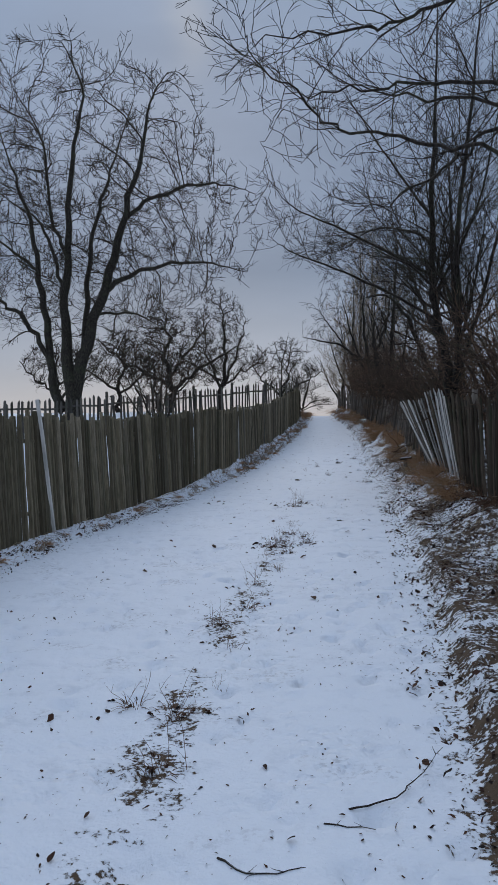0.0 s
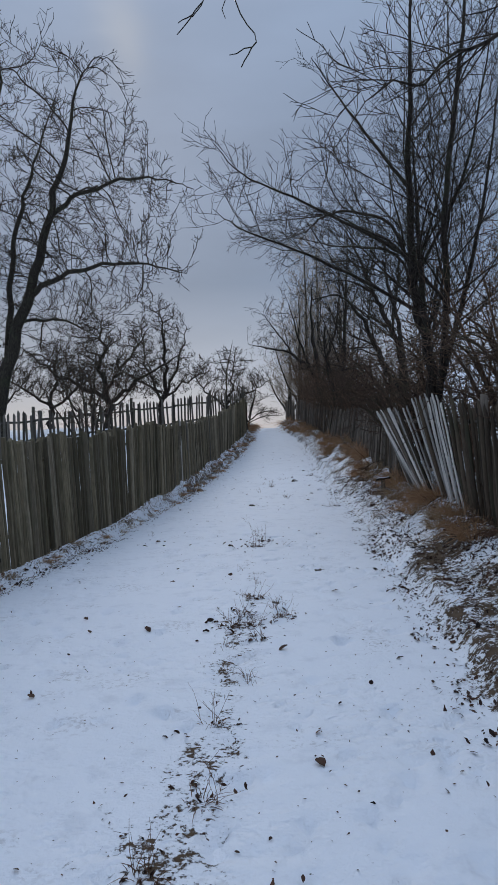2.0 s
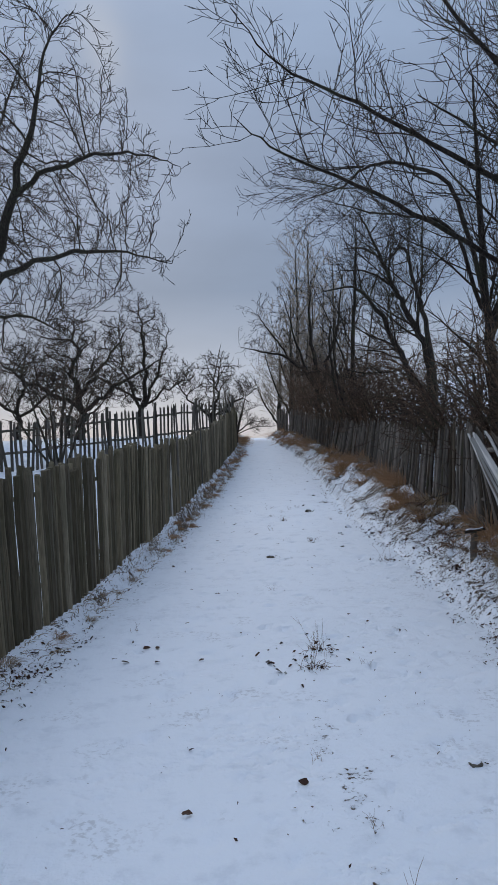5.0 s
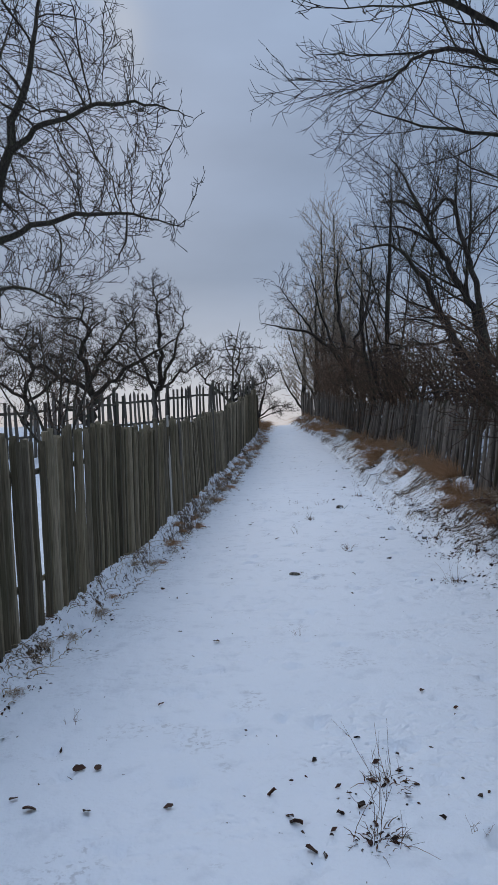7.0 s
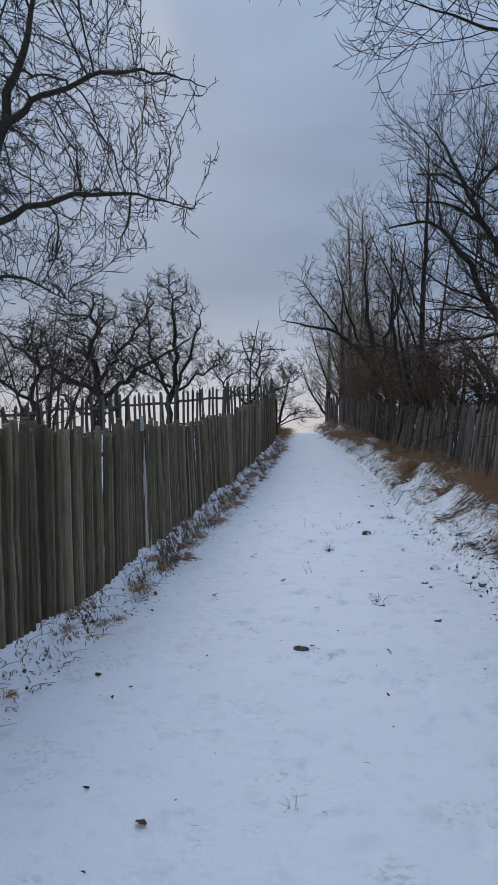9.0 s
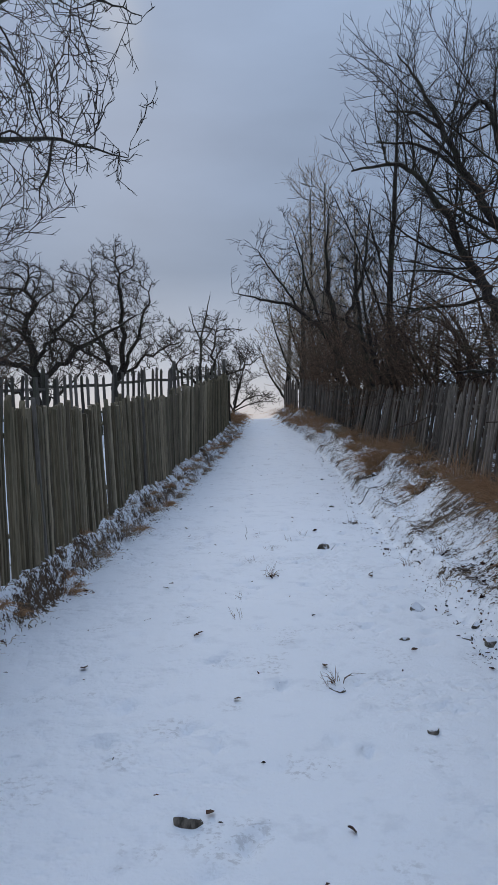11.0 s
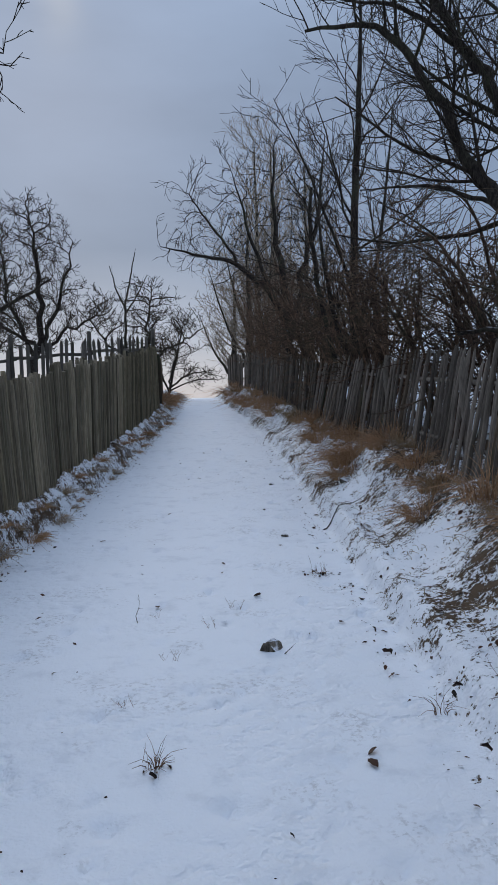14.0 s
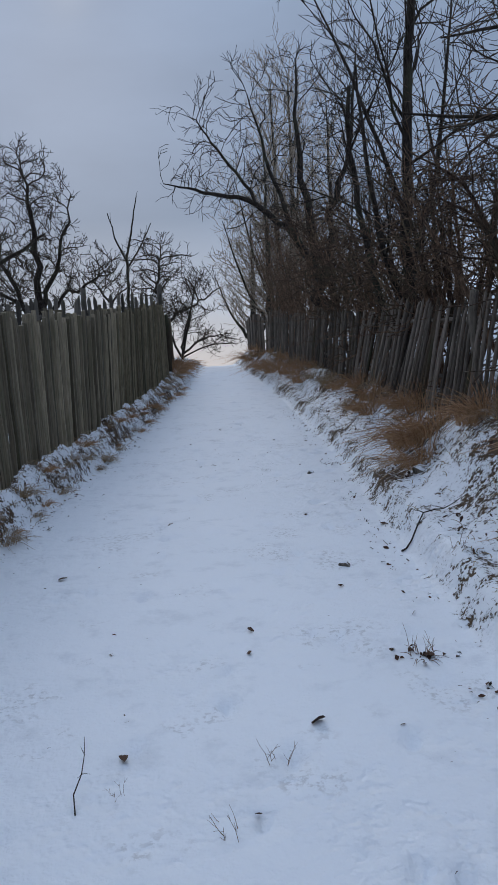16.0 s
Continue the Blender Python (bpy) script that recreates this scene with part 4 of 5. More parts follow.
def fence(name, label, line, y0, y1, gap, slats, pale, height, lean, out, foot, rails, post_every, post_r, material, seed, first, last, loose):
    """A slat fence along a line; lean, out, height are functions of y (degrees along the line, degrees outwards, metres).
    Slats between first and last are parts of their own."""
    q = random.Random(seed)
    x0 = float(line((y0 + y1) / 2))
    root = thing(name, x0, (y0 + y1) / 2, float(land(x0, (y0 + y1) / 2)), label, "fence")
    inv = Matrix.Translation(-root.location)
    rest, count = [], 0
    for x, y, a in lay(line, y0, y1, gap if callable(gap) else (lambda _: gap), q):
        if q.random() < .002:
            continue
        me = q.choice(pale) if pale and pale_here(y, q) else q.choice(slats(y, q) if callable(slats) else slats)
        h = float(height(y)) * min(1.035, q.gauss(.995, .022)) / math.cos(radians(float(lean(y)) * .9))
        m = Matrix.Translation((x, y, float(land(x, y)) + foot + q.uniform(-.02, .03))) @ Matrix.Rotation(a, 4, "Z") @ Matrix.Rotation(radians(float(lean(y)) + q.gauss(0, loose)), 4, "Y") @ Matrix.Rotation(radians(float(out(y)) + q.gauss(0, loose * .6)), 4, "X") @ Matrix.Rotation(q.gauss(0, .10), 4, "Z") @ Matrix.Diagonal((q.uniform(.88, 1.08), 1, h, 1))
        m = inv @ m @ Matrix.Translation((0, q.uniform(-.018, .018), 0))
        if first <= y <= last and count < 298:
            part("slat", me, root, place=m)
            count += 1
        else:
            rest.append((me, m))
    if rest:
        tagged(part("slats", joined("slats", rest, material), root), kind="stuff")
    # rails and posts stand on the far side of the slats
    side = -1 if x0 < 2.6 else 1
    ys = list(np.arange(y0, y1 - .3, post_every))
    for i, y in enumerate(ys):
        x = float(line(y))
        a = math.atan2(.5, float(line(y + .25)) - float(line(y - .25)))
        nx, ny = math.sin(a) * side, -math.cos(a) * side
        h = float(height(y))
        part("post", post_mesh("post", post_r, h * .97 + q.uniform(-.05, .08), material, seed + i), root,
             place=inv @ Matrix.Translation((x + nx * (post_r + .075), y + ny * (post_r + .075), float(land(x, y)))) @ Matrix.Rotation(radians(q.gauss(0, 2.5)), 4, "X"))
        if i + 1 < len(ys):
            y2 = ys[i + 1]
            for rz in rails:
                k, k2 = (.05 + height(yy) * rz * math.sin(radians(float(out(yy)))) * side for yy in (y, y2))
                p = Vector((x + nx * k, y + ny * k, float(land(x, y)) + h * rz))
                x2 = float(line(y2))
                p2 = Vector((x2 + nx * k2, y2 + ny * k2, float(land(x2, y2)) + height(y2) * rz))
                d = p2 - p
                part("rail", log_mesh("rail", d.length + .1, .024, material, seed + 7 * i), root, place=inv @ Matrix.Translation(p) @ d.to_track_quat("X", "Z").to_matrix().to_4x4())
    return root


def pale_here(y, q):
    return (10.9 < y < 14.3 and q.random() < .62)


left_slats = [slat_mesh("slat", .067, .048, 1.0, t, 100 + i, M_LEFT) for i, t in enumerate((.02, .07, .05, .015, .09, .04, .06, .03, .10, .025))]
grey_slats = [slat_mesh("slat", .069, .046, 1.0, t, 120 + i, M_GREY) for i, t in enumerate((.02, .06, .04, .08, .03, .015))]


def left_mix(y, q):
    return grey_slats if q.random() < .15 + .75 * float(step(y, 19, 30)) else left_slats


fence("board_fence", "weathered olive-brown fence of close upright slats on a bank", left_fence, 4.0, 38.4, lambda y: .083, left_mix, None,
      curve((0, 1.48), (8, 1.48), (12, 1.42), (15, 1.46), (18, 1.42), (23, 1.39), (26, 1.43), (28.4, 1.51), (32, 1.62), (36, 1.68), (46, 1.70)),
      curve((0, -3), (12, -3), (20, -5), (27, -5), (31, 0), (34, 7), (36, 8), (40, 3), (46, 0)), lambda y: 1.5 * math.sin(y * .45), -.03, (.22, .80), 2.6, .06, M_LEFT, 201, 8.2, 38.4, .5)

right_slats = [pole_mesh("slat", r, 300 + i, M_RIGHT) for i, r in enumerate((.020, .024, .022, .018, .026, .021))]
dark_poles = [pole_mesh("slat", r, 310 + i, M_DARK) for i, r in enumerate((.024, .028, .026, .022))]


# all dark poles up to y = 11, few beyond y = 15
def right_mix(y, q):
    return dark_poles if q.random() < 1 - float(step(y, 11, 15)) * .85 else right_slats


pale_slats = [slat_mesh("slat", .070, .018, 1.0, t, 330 + i, M_PALE) for i, t in enumerate((.05, .08, .03))]
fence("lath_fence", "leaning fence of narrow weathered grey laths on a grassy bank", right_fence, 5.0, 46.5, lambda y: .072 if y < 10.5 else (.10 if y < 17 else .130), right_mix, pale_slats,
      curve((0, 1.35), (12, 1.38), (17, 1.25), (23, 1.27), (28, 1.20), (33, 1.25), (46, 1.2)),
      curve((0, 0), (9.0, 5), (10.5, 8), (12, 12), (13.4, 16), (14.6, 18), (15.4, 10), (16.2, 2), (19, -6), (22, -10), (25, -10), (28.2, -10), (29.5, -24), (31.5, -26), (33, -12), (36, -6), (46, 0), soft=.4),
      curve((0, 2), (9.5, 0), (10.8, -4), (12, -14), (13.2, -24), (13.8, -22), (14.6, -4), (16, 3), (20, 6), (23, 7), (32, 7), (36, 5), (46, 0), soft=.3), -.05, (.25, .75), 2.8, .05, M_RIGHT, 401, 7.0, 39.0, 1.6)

# a lower, darker stretch carries on past the end of the board fence
dark_slats = [slat_mesh("slat", .10, .022, 1.0, t, 150 + i, M_DARK) for i, t in enumerate((.02, .06, .04))]
fence("low_fence", "low dark stretch of old boards beyond the fence's end", curve((30, 2.30), (38.7, 2.74), (42.6, 3.0), (50, 3.5)), 38.75, 42.8, .125, dark_slats, None,
      lambda y: 1.48 - .05 * (y - 38.7), lambda y: 2.0, lambda y: 1.0, -.03, (.3, .8), 1.9, .06, M_DARK, 251, 38.0, 43.0, 1.5)

# picket fence across the orchard, seen over the board fence
q = random.Random(77)
rear = thing("picket_fence", -4.0, 32.2, float(land(-4.0, 32.2)), "grey picket fence with wide gaps across the orchard", "fence")
rinv = Matrix.Translation(-rear.location)
pickets = [slat_mesh("picket", .112, .026, 1.0, t, 500 + i, M_REAR) for i, t in enumerate((.05, .04, .015, .06, .03))]
A, B = Vector((-11.0, 25.5)), Vector((2.85, 38.9))
run = (B - A).length
ang = math.atan2(B.y - A.y, B.x - A.x)


def rear_z(x, y):
    return float(land(min(x, float(left_fence(y)) - .6), y))


s = 0
while s < run:
    p = A.lerp(B, s / run)
    m = Matrix.Translation((p.x, p.y, rear_z(p.x, p.y) - .03)) @ Matrix.Rotation(ang, 4, "Z") @ Matrix.Rotation(radians(q.gauss(0, 2.5)), 4, "Y") @ Matrix.Diagonal((1, 1, q.uniform(1.0, 1.08) * (1.44 + .46 * s / run), 1))
    part("picket", q.choice(pickets), rear, place=rinv @ m)
    s += q.uniform(.18, .215)
for i in range(9):
    p, p2 = A.lerp(B, i / 8), A.lerp(B, min(1, (i + 1) / 8))
    z = rear_z(p.x, p.y)
    part("post", post_mesh("post", .07, 1.68 + .5 * i / 8, M_REAR, 520 + i), rear, place=rinv @ Matrix.Translation((p.x - .07, p.y + .09, z)))
    if i < 8:
        for hz in (.5 + .35 * i / 8, 1.2 + .45 * i / 8):
            d = Vector((p2.x, p2.y, rear_z(p2.x, p2.y))) - Vector((p.x, p.y, z))
            part("rail", log_mesh("rail", d.length + .1, .04, M_REAR, 540 + i), rear, place=rinv @ Matrix.Translation((p.x - .03, p.y + .045, z + hz)) @ d.to_track_quat("X", "Z").to_matrix().to_4x4())

# odd boards propped against the board fence
for i, (y, h, lean_a, wide) in enumerate(((8.95, 1.70, -12, .075), (19.6, 1.50, -5, .075), (20.7, 1.48, -10, .06), (25.4, 1.50, -7, .05))):
    x = float(left_fence(y)) + .035
    ob = new("propped_board", slat_mesh("propped_board", wide, .03, h, .01, 590 + i, M_REAR if i > 1 else M_PALE))
    ob.matrix_world = Matrix.Translation((x, y, float(land(x, y)) - .03)) @ Matrix.Rotation(math.atan2(.5, float(left_fence(y + .25)) - float(left_fence(y - .25))), 4, "Z") @ Matrix.Rotation(radians(lean_a), 4, "Y")
    tagged(ob, "pale weathered board propped against the slat fence", "board", "propped boards")
# the low end post with a snowy board by the leaning laths
ob = thing("stub_post", *at_ground(3.15, 14.3), "short dark post with a snow-topped board nailed across", "post")
part("post", post_mesh("post", .04, .34, M_RIGHT, 601), ob)
part("board", slat_mesh("board", .035, .025, .24, .01, 602, M_DARK), ob, place=Matrix.Translation((-.11, -.04, .32)) @ Matrix.Rotation(radians(84), 4, "Y"))
part("snow_strip", slat_mesh("snow_strip", .012, .022, .20, .01, 603, M_SNOW), ob, "thin strip of snow", place=Matrix.Translation((-.10, -.04, .344)) @ Matrix.Rotation(radians(84), 4, "Y"))

# ---- what lies and grows on the ground ----


def at(x, y, up=0.0):
    return (x, y, float(land(x, y)) + up)


def leaf_mesh(name, size, seed, material, thick=True):
    """A curled dead leaf: two halves of eight quads folded along the rib."""
    r = random.Random(seed)
    vs, fs = [], []
    n = 5 if thick else 4
    for i in range(n):
        u = i / (n - 1)
        w = size * .34 * math.sin(math.pi * min(.96, u * .9 + .08)) * r.uniform(.55, 1.35)
        z = size * .08 * math.sin(u * 3.0 + r.uniform(-.3, .3))
        e = size * r.uniform(.0, .12)
        vs += [((u - .5) * size, -w, z + e), ((u - .5) * size, 0, z), ((u - .5) * size, w, z + e * r.uniform(.3, 1.2))]
    for i in range(n - 1):
        for j in (0, 1):
            a = i * 3 + j
            fs.append((a, a + 3, a + 4, a + 1))
    if thick:
        m = len(vs)
        vs += [(x, y, z - .0025) for x, y, z in vs]
        fs += [tuple(m + k for k in reversed(f)) for f in fs]
    return mesh_of(name, vs, fs, material)


def stone_mesh(name, sx, sy, sz, seed, material):
    """A broken field stone: an angular block with worn edges."""
    r = random.Random(seed)
    bm = bmesh.new()
    for _ in range(16):
        d = Vector((r.gauss(0, 1), r.gauss(0, 1), r.gauss(0, 1))).normalized()
        bm.verts.new((d.x * sx * r.uniform(.85, 1.2), d.y * sy * r.uniform(.85, 1.2), d.z * sz * r.uniform(.8, 1.15)))
    bmesh.ops.convex_hull(bm, input=bm.verts)
    bmesh.ops.delete(bm, geom=[v for v in bm.verts if not v.link_faces], context="VERTS")
    bmesh.ops.bevel(bm, geom=bm.edges[:], offset=min(sx, sy, sz) * .10, segments=1, affect="EDGES")
    bmesh.ops.triangulate(bm, faces=bm.faces[:])
    bmesh.ops.subdivide_edges(bm, edges=bm.edges[:], cuts=1, use_grid_fill=True)
    for v in bm.verts:
        v.co *= 1 + .05 * noise.noise(v.co * 28 + Vector((seed, 0, 0)))
    bmesh.ops.recalc_face_normals(bm, faces=bm.faces[:])
    me = bpy.data.meshes.new(name)
    bm.to_mesh(me)
    bm.free()
    me.materials.append(material)
    return me


def tuft_mesh(name, n, h, spread_r, droop, seed, material, width=.0035):
    """A tussock of arching blades; droop: the way they fall, as (x, y)."""
    r = random.Random(seed)
    t = Tubes()
    for _ in range(n):
        a, o = r.uniform(0, 6.28), spread_r * math.sqrt(r.random())
        p = (o * math.cos(a), o * math.sin(a), -.02)
        ln = h * r.uniform(.5, 1.15)
        out = r.uniform(.2, .9)
        dx, dy = math.cos(a) * out + droop[0] * r.uniform(.5, 1.3) + r.gauss(0, .2), math.sin(a) * out + droop[1] * r.uniform(.5, 1.3) + r.gauss(0, .2)
        pts, k = [], 4
        for i in range(k):
            u = i / (k - 1)
            rise_z = ln * (u * .95 - .62 * u * u * (abs(dx) + abs(dy)) * .9)
            pts.append((p[0] + dx * ln * u * u * .9, p[1] + dy * ln * u * u * .9, max(p[2] + rise_z, -.05 + p[2])))
        w = width * r.uniform(.7, 1.35)
        t.add(pts, [w, w, w * .7, w * .25], 3)
    return t.mesh(name, material)


def spray_mesh(name, n, h, seed, material):
    """A few thin, dry, forking stalks."""
    r = random.Random(seed)
    t = Tubes()
    for _ in range(n):
        d = vnorm((r.gauss(0, .45), r.gauss(0, .45), 1))
        p = limb_path(r, (r.gauss(0, .04), r.gauss(0, .04), -.02), d, h * r.uniform(.4, 1.1), 5, .12, -.03)
        t.add(p, [.0016, .0015, .0013, .001, .0006], 3)
        for k in range(r.randint(0, 3)):
            i = r.randint(1, 3)
            t.add(limb_path(r, p[i], vnorm((r.gauss(0, 1), r.gauss(0, 1), .8)), h * r.uniform(.12, .35), 3, .15, 0), [.001, .0009, .0006], 3)
    return t.mesh(name, material)


def flat_clump_mesh(name, n, spread_r, seed, material, size=.05):
    """Leaves and stalk ends matted together."""
    r = random.Random(seed)
    src = [leaf_mesh("leaf", size * r.uniform(.7, 1.3), seed * 10 + i, material) for i in range(4)]
    bits = []
    for _ in range(n):
        a, o = r.uniform(0, 6.28), spread_r * abs(r.gauss(0, .62))
        k = min(1.5, math.exp(r.gauss(-.35, .5)))
        m = Matrix.Translation((o * math.cos(a) * 1.3, o * math.sin(a) * 1.3, r.uniform(-.004, .010))) @ Euler((r.gauss(0, .5), r.gauss(0, .5), r.uniform(0, 6.28))).to_matrix().to_4x4() @ Matrix.Diagonal((k, k * r.uniform(.4, 1), k * 1.6, 1))
        bits.append((r.choice(src), m))
    return joined(name, bits, material)


# stones, half snowed over
STONES = ((2.83, 22.40, .105, .080, .110, "grey field stone with a cap of snow on the lane"), (3.08, 19.75, .125, .085, .070, "flat grey stone half covered by snow"),
          (1.18, 16.85, .07, .06, .045, "brown stone almost buried in snow"), (0.69, 8.80, .05, .04, .04, "small dark stone lying in the snow"),
          (3.34, 19.15, .065, .05, .045, "mossy grey stone at the edge of the verge"), (3.17, 18.90, .055, .04, .03, "small flat stone under snow"), (3.30, 18.74, .10, .08, .09, "pointed grey stone at the edge of the verge"), (2.06, 18.12, .06, .045, .035, "small brown stone under a cap of snow"),
          (4.07, 28.55, .07, .05, .04, "small dark stone lying in the snow"), (3.60, 25.45, .055, .04, .04, "small dark stone lying in the snow"), (4.72, 26.9, .12, .08, .07, "grey stone on the grassy bank"),
          (2.72, 18.95, .05, .035, .03, "small dark stone lying in the snow"), (2.42, 17.5, .06, .045, .04, "small dark stone lying in the snow"), (1.30, 10.1, .05, .04, .035, "small dark stone lying in the snow"))
for i, (x, y, sx, sy, sz, lab) in enumerate(STONES):
    ob = thing("stone", *at(x, y, sz * -.15), lab, "stone", "stones on the lane")
    ob.rotation_euler.z = i * 1.7
    part("rock", stone_mesh("rock", sx, sy, sz, i + 1, M_STONE), ob)

# single leaves that can be told apart on the open snow
LEAVES = [leaf_mesh("fallen_leaf", .06, 900 + i, M_LEAF) for i in range(5)]
SPOTS = ((-.58, 2.6), (.15, 2.45), (-.64, 2.35), (-.33, 2.15), (-.39, 2.1), (.54, 5.8), (-.82, 8.2), (-.97, 6.85), (-.37, 8.15), (-.9, 8.6), (-.22, 9.85), (.37, 10.05), (1.28, 9.1), (1.49, 9.2), (.59, 7.5),
         (-.73, 12.35), (-.64, 12.25), (-.39, 12.2), (-.48, 12.6), (-.39, 12.6), (-.04, 12.2), (.52, 11.8), (1.44, 13.3), (-.22, 16.35), (1.0, 12.15), (1.28, 16.9), (.25, 14.5), (.55, 18.7), (1.08, 20.95), (1.48, 18.05), (1.81, 16.7),
         (3.01, 20.9), (1.31, 19.35), (3.04, 21.0), (2.72, 18.7), (1.03, 20.8), (1.28, 19.3), (2.07, 18.5), (3.57, 23.9), (3.62, 23.98), (3.55, 24.05), (2.45, 26.9), (1.67, 25.7), (2.16, 23.4), (2.95, 23.5), (2.81, 24.5), (3.42, 22.75))
q = random.Random(9)
for x, y in SPOTS:
    ob = new("fallen_leaf", q.choice(LEAVES))
    ob.matrix_world = Matrix.Translation(at(x, y, .012)) @ Euler((q.gauss(0, .3), q.gauss(0, .3), q.uniform(0, 6.28))).to_matrix().to_4x4() @ Matrix.Diagonal((*(q.uniform(.7, 1.15) * (.55 if y < 3 else 1),) * 3, 1))
    tagged(ob, "curled dark brown dead leaf lying on the snow", "leaf", "fallen leaves on the lane")

# matted clumps with stalks along the middle of the lane
for i, (x, y, r, n) in enumerate(CLUMPS):
    ob = thing("weed_clump", *at(x, y), "matted brown leaves and dry stalks poking through snow", "weeds", "weed clumps on the lane")
    mat = part("leaf_mat", flat_clump_mesh("leaf_mat", int(n * 1.7), r * 1.7, 40 + i, M_LEAF, .032), ob)
    tagged(mat, kind="stuff")
    tagged(part("grass_mat", tuft_mesh("grass_mat", 14 + n, .10, r * .6, (r * 1.5 - .2, -.3), 240 + i, M_STALK, .0022), ob), "flattened brown grass", kind="stuff")
    tagged(part("stalk_spray", spray_mesh("stalk_spray", 4 + n // 5, .12 + r * 1.1, 70 + i, M_STALK), ob), "thin dry stalks", kind="stuff")
q = random.Random(21)
SPRAYS = [spray_mesh("dry_weed", 6, .16, 700 + i, M_STALK) for i in range(5)]
for x, y in ((.62, 9.6), (1.2, 11.85), (.15, 7.1), (-.1, 4.6), (.3, 6.9), (2.03, 18.2), (1.92, 21.75), (2.15, 23.2), (2.74, 23.3), (2.2, 22.3), (1.6, 19.7), (3.5, 20.2), (3.7, 22.1), (4.2, 24.9), (-.15, 3.9), (.75, 8.9), (.2, 7.6), (.5, 10.3), (-.6, 13.2), (.9, 14.6), (1.7, 20.3), (2.5, 22.9), (4.4, 25.3), (3.2, 15.2)):
    ob = new("dry_weed", q.choice(SPRAYS))
    ob.matrix_world = Matrix.Translation(at(x, y)) @ Matrix.Rotation(q.uniform(0, 6.28), 4, "Z") @ Matrix.Diagonal((*(q.uniform(.5, .95),) * 3, 1))
    tagged(ob, "thin dry stalks standing out of the snow", "weeds", "dry stalks on the lane")

FANS = [tuft_mesh("dry_weed", 11, .20, .035, (0, 0), 760 + i, M_STALK, .0020) for i in range(2)]
for i, (x, y, k) in enumerate(((2.09, 18.23, 1.0), (2.06, 21.1, 1.0), (-.36, 3.5, .6), (.66, 8.6, .8), (.30, 7.0, .8), (3.5, 21.3, 1.0))):
    ob = new("dry_weed", FANS[i % 2])
    ob.matrix_world = Matrix.Translation(at(x, y)) @ Matrix.Rotation(i * 1.3, 4, "Z") @ Matrix.Diagonal((k, k, k, 1))
    tagged(ob, "fan of long dry blades standing out of the snow", "weeds", "dry stalks on the lane")

# fallen sticks


def stick(pts, r, label):
    """A crooked stick through ground points."""
    t = Tubes()
    rr = random.Random(len(pts) * 7 + int(pts[0][1] * 10))
    dense = []
    for a, b in zip(pts, pts[1:]):
        for k in range(4):
            u = k / 4
            dense.append(at(a[0] + (b[0] - a[0]) * u + rr.gauss(0, .006), a[1] + (b[1] - a[1]) * u + rr.gauss(0, .006), r * .8 + a[2] + (b[2] - a[2]) * u))
    dense.append(at(pts[-1][0], pts[-1][1], pts[-1][2]))
    o = dense[0]
    dense = [tuple(p[i] - o[i] for i in range(3)) for p in dense]
    n = len(dense)
    t.add(dense, [r * (1 - .75 * i / n) for i in range(n)], 6)
    for _ in range(3):
        i = rr.randint(n // 3, n - 2)
        t.add(limb_path(rr, dense[i], vnorm((rr.gauss(0, 1), rr.gauss(0, 1), .35)), r * 11, 4, .15, -.05), [r * .5, r * .4, r * .3, r * .15], 4)
    ob = new("fallen_stick", t.mesh("fallen_stick", M_BARK))
    ob.location = o
    return tagged(ob, label, "stick", "fallen sticks")


stick(((-.10, 2.35, 0), (-.02, 2.28, 0), (.08, 2.27, 0), (.20, 2.3, 0)), .004, "short bent dark twig on the snow")
stick(((.37, 2.65, 0), (.52, 2.68, .01), (.66, 2.82, .02), (.83, 3.05, .05)), .004, "long thin forked twig on the snow")
stick(((.27, 2.55, 0), (.45, 2.52, 0)), .003, "thin twig on the snow")
stick(((4.07, 25.65, 0), (4.3, 25.75, .02), (4.6, 25.75, .03)), .008, "dark broken branch lying at the edge of the bank")
stick(((2.0, 23.1, 0), (2.02, 23.4, .12)), .003, "thin twig stuck in the snow")

# leaf litter and straw as far as nobody could count
q = random.Random(31)
bits, straw = [], Tubes()
small = [leaf_mesh("leaf", .03, 950 + i, M_LEAF, False) for i in range(6)]
for _ in range(36000):
    y = q.uniform(1.2, 34) if q.random() < .5 else q.uniform(1.2, 13)
    le, lf, re, rf = float(left_edge(y)), float(left_fence(y)), float(right_edge(y)), float(right_fence(y))
    w = q.random()
    if w < .70:
        x = re - .25 + (rf - re + .2) * q.random() ** .8
    elif w < .965:
        x = le + .12 - (le - lf) * q.random() + q.gauss(0, .09)
    else:
        x = q.uniform(le, re)
    if noise.noise(Vector((x * 1.6, y * 1.6, 3))) + .7 * noise.noise(Vector((x * 5, y * 5, 8))) + .36 < q.random() * .9:
        continue
    k = min(2.0, math.exp(q.gauss(-.45, .5)))
    m = Matrix.Translation(at(x, y, .008)) @ Euler((q.gauss(0, .45), q.gauss(0, .45), q.uniform(0, 6.28))).to_matrix().to_4x4() @ Matrix.Diagonal((k, k * q.uniform(.5, 1), k, 1))
    bits.append((q.choice(small), m))
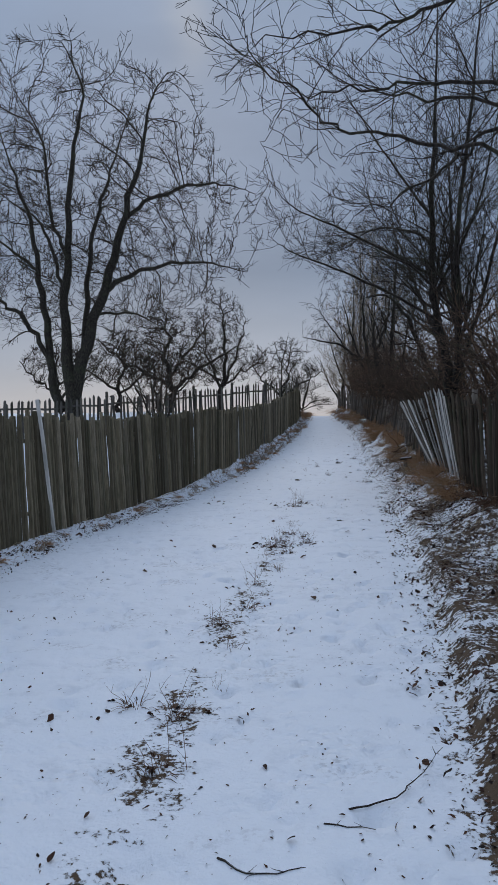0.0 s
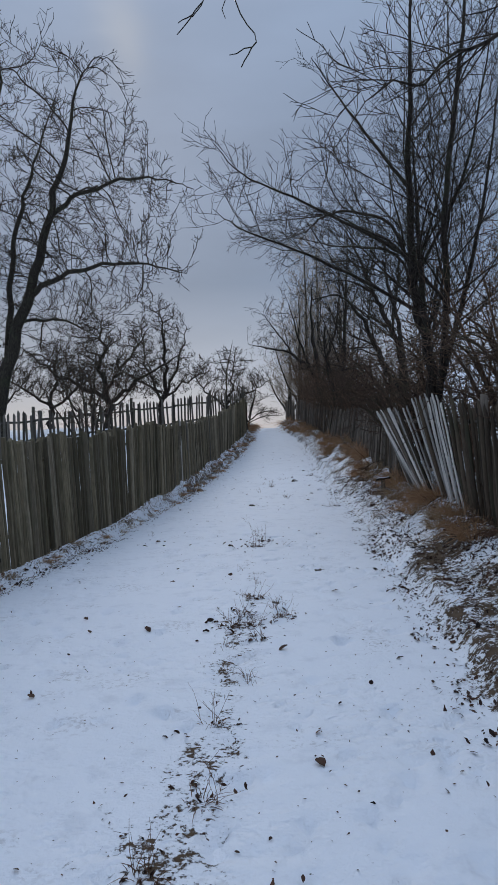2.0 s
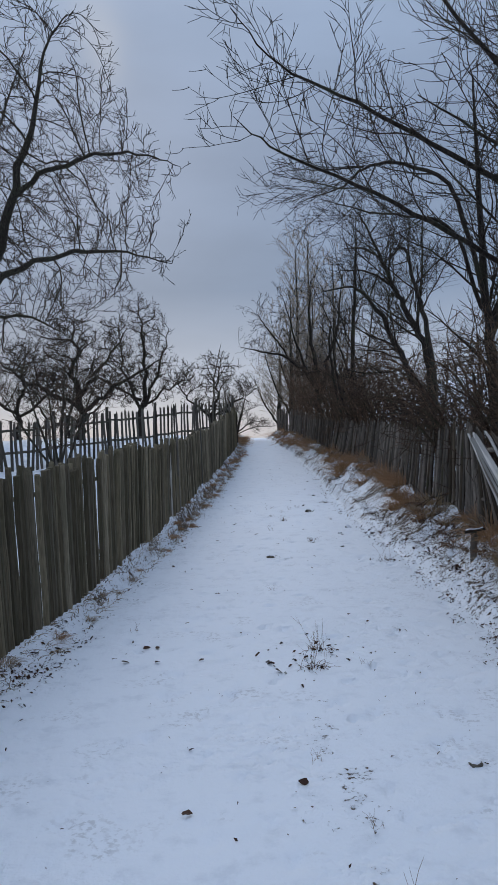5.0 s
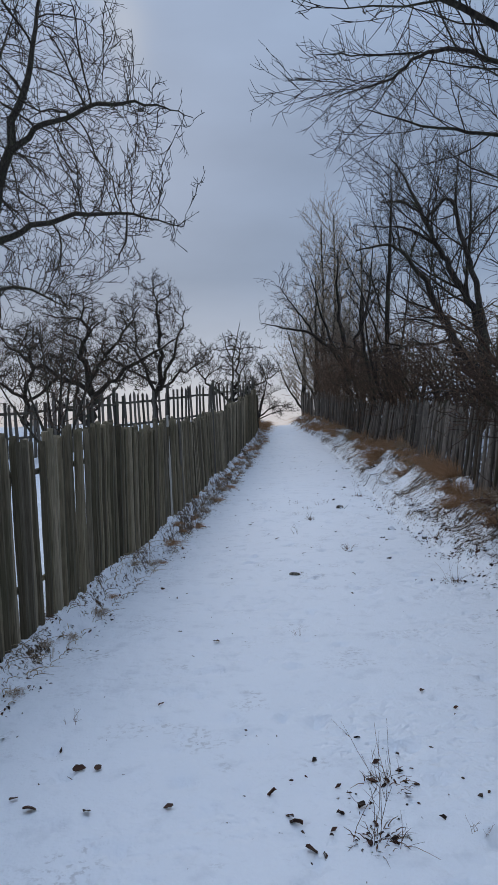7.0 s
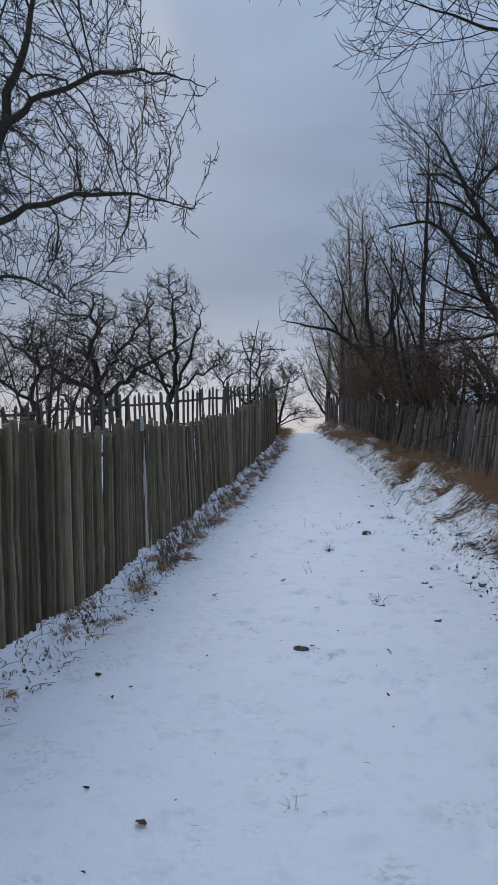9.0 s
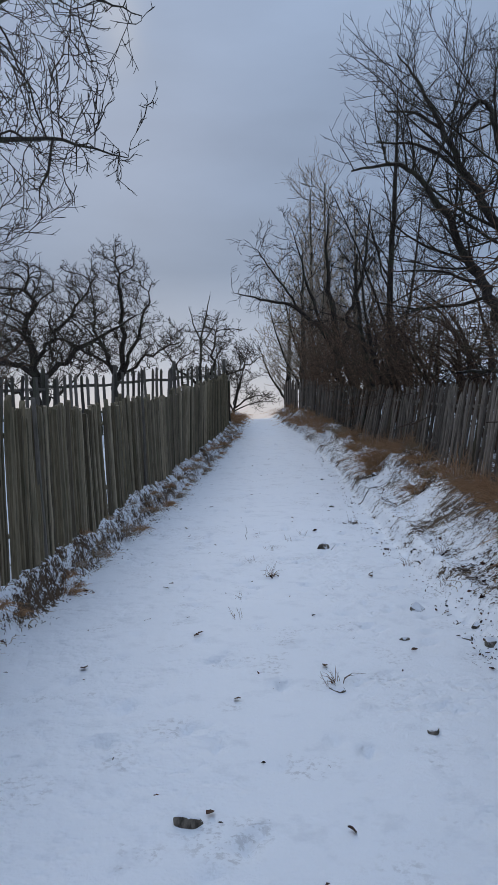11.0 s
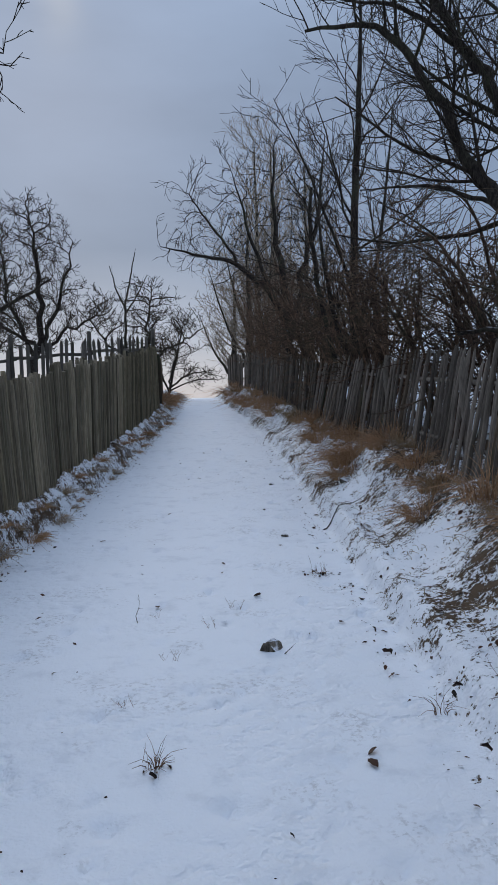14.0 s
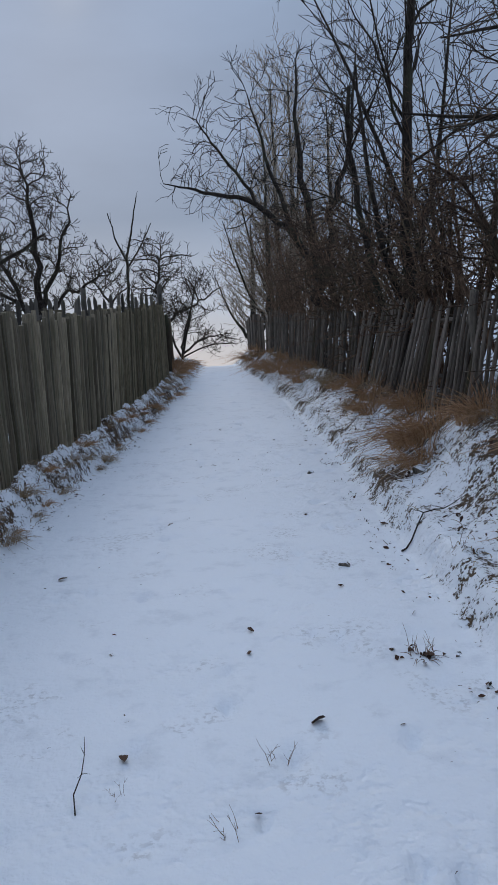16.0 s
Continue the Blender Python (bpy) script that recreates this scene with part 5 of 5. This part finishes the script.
for _ in range(17000):
    y = 1.5 + 19 * q.random() ** 1.6
    re, rf = float(right_edge(y)), float(right_fence(y))
    x = re - .15 + (rf - re + .1) * q.random() ** .7
    if noise.noise(Vector((x * 2.2, y * 2.2, 5))) + .8 * noise.noise(Vector((x * 6, y * 6, 1))) + .45 < q.random():
        continue
    k = min(2.2, math.exp(q.gauss(-.3, .5)))
    bits.append((q.choice(small), Matrix.Translation(at(x, y, .006)) @ Euler((q.gauss(0, .5), q.gauss(0, .5), q.uniform(0, 6.28))).to_matrix().to_4x4() @ Matrix.Diagonal((k, k * q.uniform(.5, 1), k, 1))))
for _ in range(900):
    y = 1.6 + 6.5 * q.random() ** 1.3
    x = q.uniform(-1.6, float(right_edge(y)))
    k = q.uniform(.22, .6)
    bits.append((q.choice(small), Matrix.Translation(at(x, y, .004)) @ Euler((q.gauss(0, .3), q.gauss(0, .3), q.uniform(0, 6.28))).to_matrix().to_4x4() @ Matrix.Diagonal((k, k * q.uniform(.5, 1), k, 1))))
tagged(new("leaf_litter", joined("leaf_litter", bits, M_LEAF)), "dark dead leaves strewn over snowy verges", "leaves", kind="stuff")
for _ in range(9000):
    y = q.uniform(4, 46)
    le, lf, re, rf = float(left_edge(y)), float(left_fence(y)), float(right_edge(y)), float(right_fence(y))
    if q.random() < .68:
        x = re + (rf - re) * q.random() ** .55 + .05
    else:
        x = lf + .04 + (le - lf) * q.random() ** 1.3
    if noise.noise(Vector((x * 1.1, y * 1.1, 9))) < q.uniform(-.45, .35):
        continue
    h = q.uniform(.04, .15)
    dx, dy = q.gauss(-.3 if x > 2.5 + y * .05 else .35, .5), q.gauss(-.2, .5)
    p = at(x, y, -.01)
    pts = [(p[0] + dx * h * u * u * 1.1, p[1] + dy * h * u * u * 1.1, p[2] + h * (u - .55 * u * u)) for u in (0, .35, .7, 1)]
    straw.add(pts, [.0032, .003, .0024, .001], 3)
tagged(new("dry_grass", straw.mesh("dry_grass", M_STRAW2)), "dry grass blades poking through snow on the banks", "grass", kind="stuff")

# tussocks that stand out
TUFTS = [tuft_mesh("grass_tuft", 150, .46, .17, (-.42, -.18), 800 + i, M_STRAW, .0028) for i in range(3)] + [tuft_mesh("grass_tuft", 120, .36, .17, (-.3, -.15), 810 + i, M_DUSTED) for i in range(2)]
LTUFTS = [tuft_mesh("grass_tuft", 100, .26, .14, (.6, -.3), 820 + i, M_STRAW) for i in range(2)] + [tuft_mesh("grass_tuft", 130, .24, .16, (.5, -.2), 830 + i, M_DUSTED) for i in range(2)]
q = random.Random(41)


def tuft(x, y, k, meshes, label, up=0.0):
    ob = new("grass_tuft", q.choice(meshes))
    ob.matrix_world = Matrix.Translation(at(x, y, up)) @ Matrix.Rotation(q.gauss(0, .35), 4, "Z") @ Matrix.Diagonal((k * q.uniform(.9, 1.15), k * q.uniform(.9, 1.15), k, 1))
    return tagged(ob, label, "grass", "grass tufts on the banks")


for x, y, k in ((3.12, 11.9, .8), (3.05, 11.3, .7), (3.2, 12.5, .9), (3.0, 10.6, .65), (5.0, 27.6, 1.35), (5.05, 28.1, 1.2), (4.75, 27.0, .9), (5.15, 26.6, 1.1), (5.35, 30.3, 1.0), (4.95, 24.6, 1.0), (4.8, 23.3, 1.1), (4.65, 22.3, 1.0), (5.55, 39.0, 1.6), (5.5, 40.5, 1.5), (5.6, 37.5, 1.3), (5.6, 43.5, 1.5), (5.5, 35.5, 1.1), (3.85, 18.3, .75), (4.0, 19.0, .8), (4.2, 19.9, .7), (4.35, 20.8, .8), (4.5, 21.6, .7), (3.65, 17.2, .7)):
    tuft(x, y, k, TUFTS[:3], "drooping tuft of rust-coloured dry grass on the bank")
for i in range(62):
    y = 9.5 + i * .56 + q.uniform(-.2, .2)
    re, rf = float(right_edge(y)), float(right_fence(y))
    tuft(re + (rf - re) * q.uniform(.55, 1.0), y, q.uniform(.55, 1.0), TUFTS, "tuft of dry brown grass at the foot of the fence")
DTUFTS = [tuft_mesh("grass_tuft", 70, .24, .15, (-.5, -.3), 840 + i, M_STALK) for i in range(3)]
for i in range(26):
    y = 5.5 + i * .5 + q.uniform(-.2, .2)
    re, rf = float(right_edge(y)), float(right_fence(y))
    tuft(re + (rf - re) * q.uniform(.5, .98), y, q.uniform(.6, 1.1), DTUFTS, "dark withered tuft of weeds on the verge")
for i in range(58):
    y = 6.5 + i * .64 + q.uniform(-.25, .25)
    le, lf = float(left_edge(y)), float(left_fence(y))
    tuft(lf + .06 + (le - lf) * q.uniform(.1, .7), y, q.uniform(.4, .8) * (.6 if y < 18 else 1), LTUFTS, "tuft of dry grass below the board fence")
for i in range(46):
    y = 21 + i * .38 + q.uniform(-.15, .15)
    le = float(left_edge(y))
    tuft(le - q.uniform(.02, .16), y, q.uniform(.32, .55), LTUFTS[1:], "fringe of golden grass on the face of the bank")
for x, y in ((3.0, 39.3), (3.1, 39.8), (3.15, 40.4), (3.25, 41.1), (3.35, 41.8)):
    tuft(x, y, 1.8, LTUFTS[:2], "large tuft of golden grass at the fence's end")
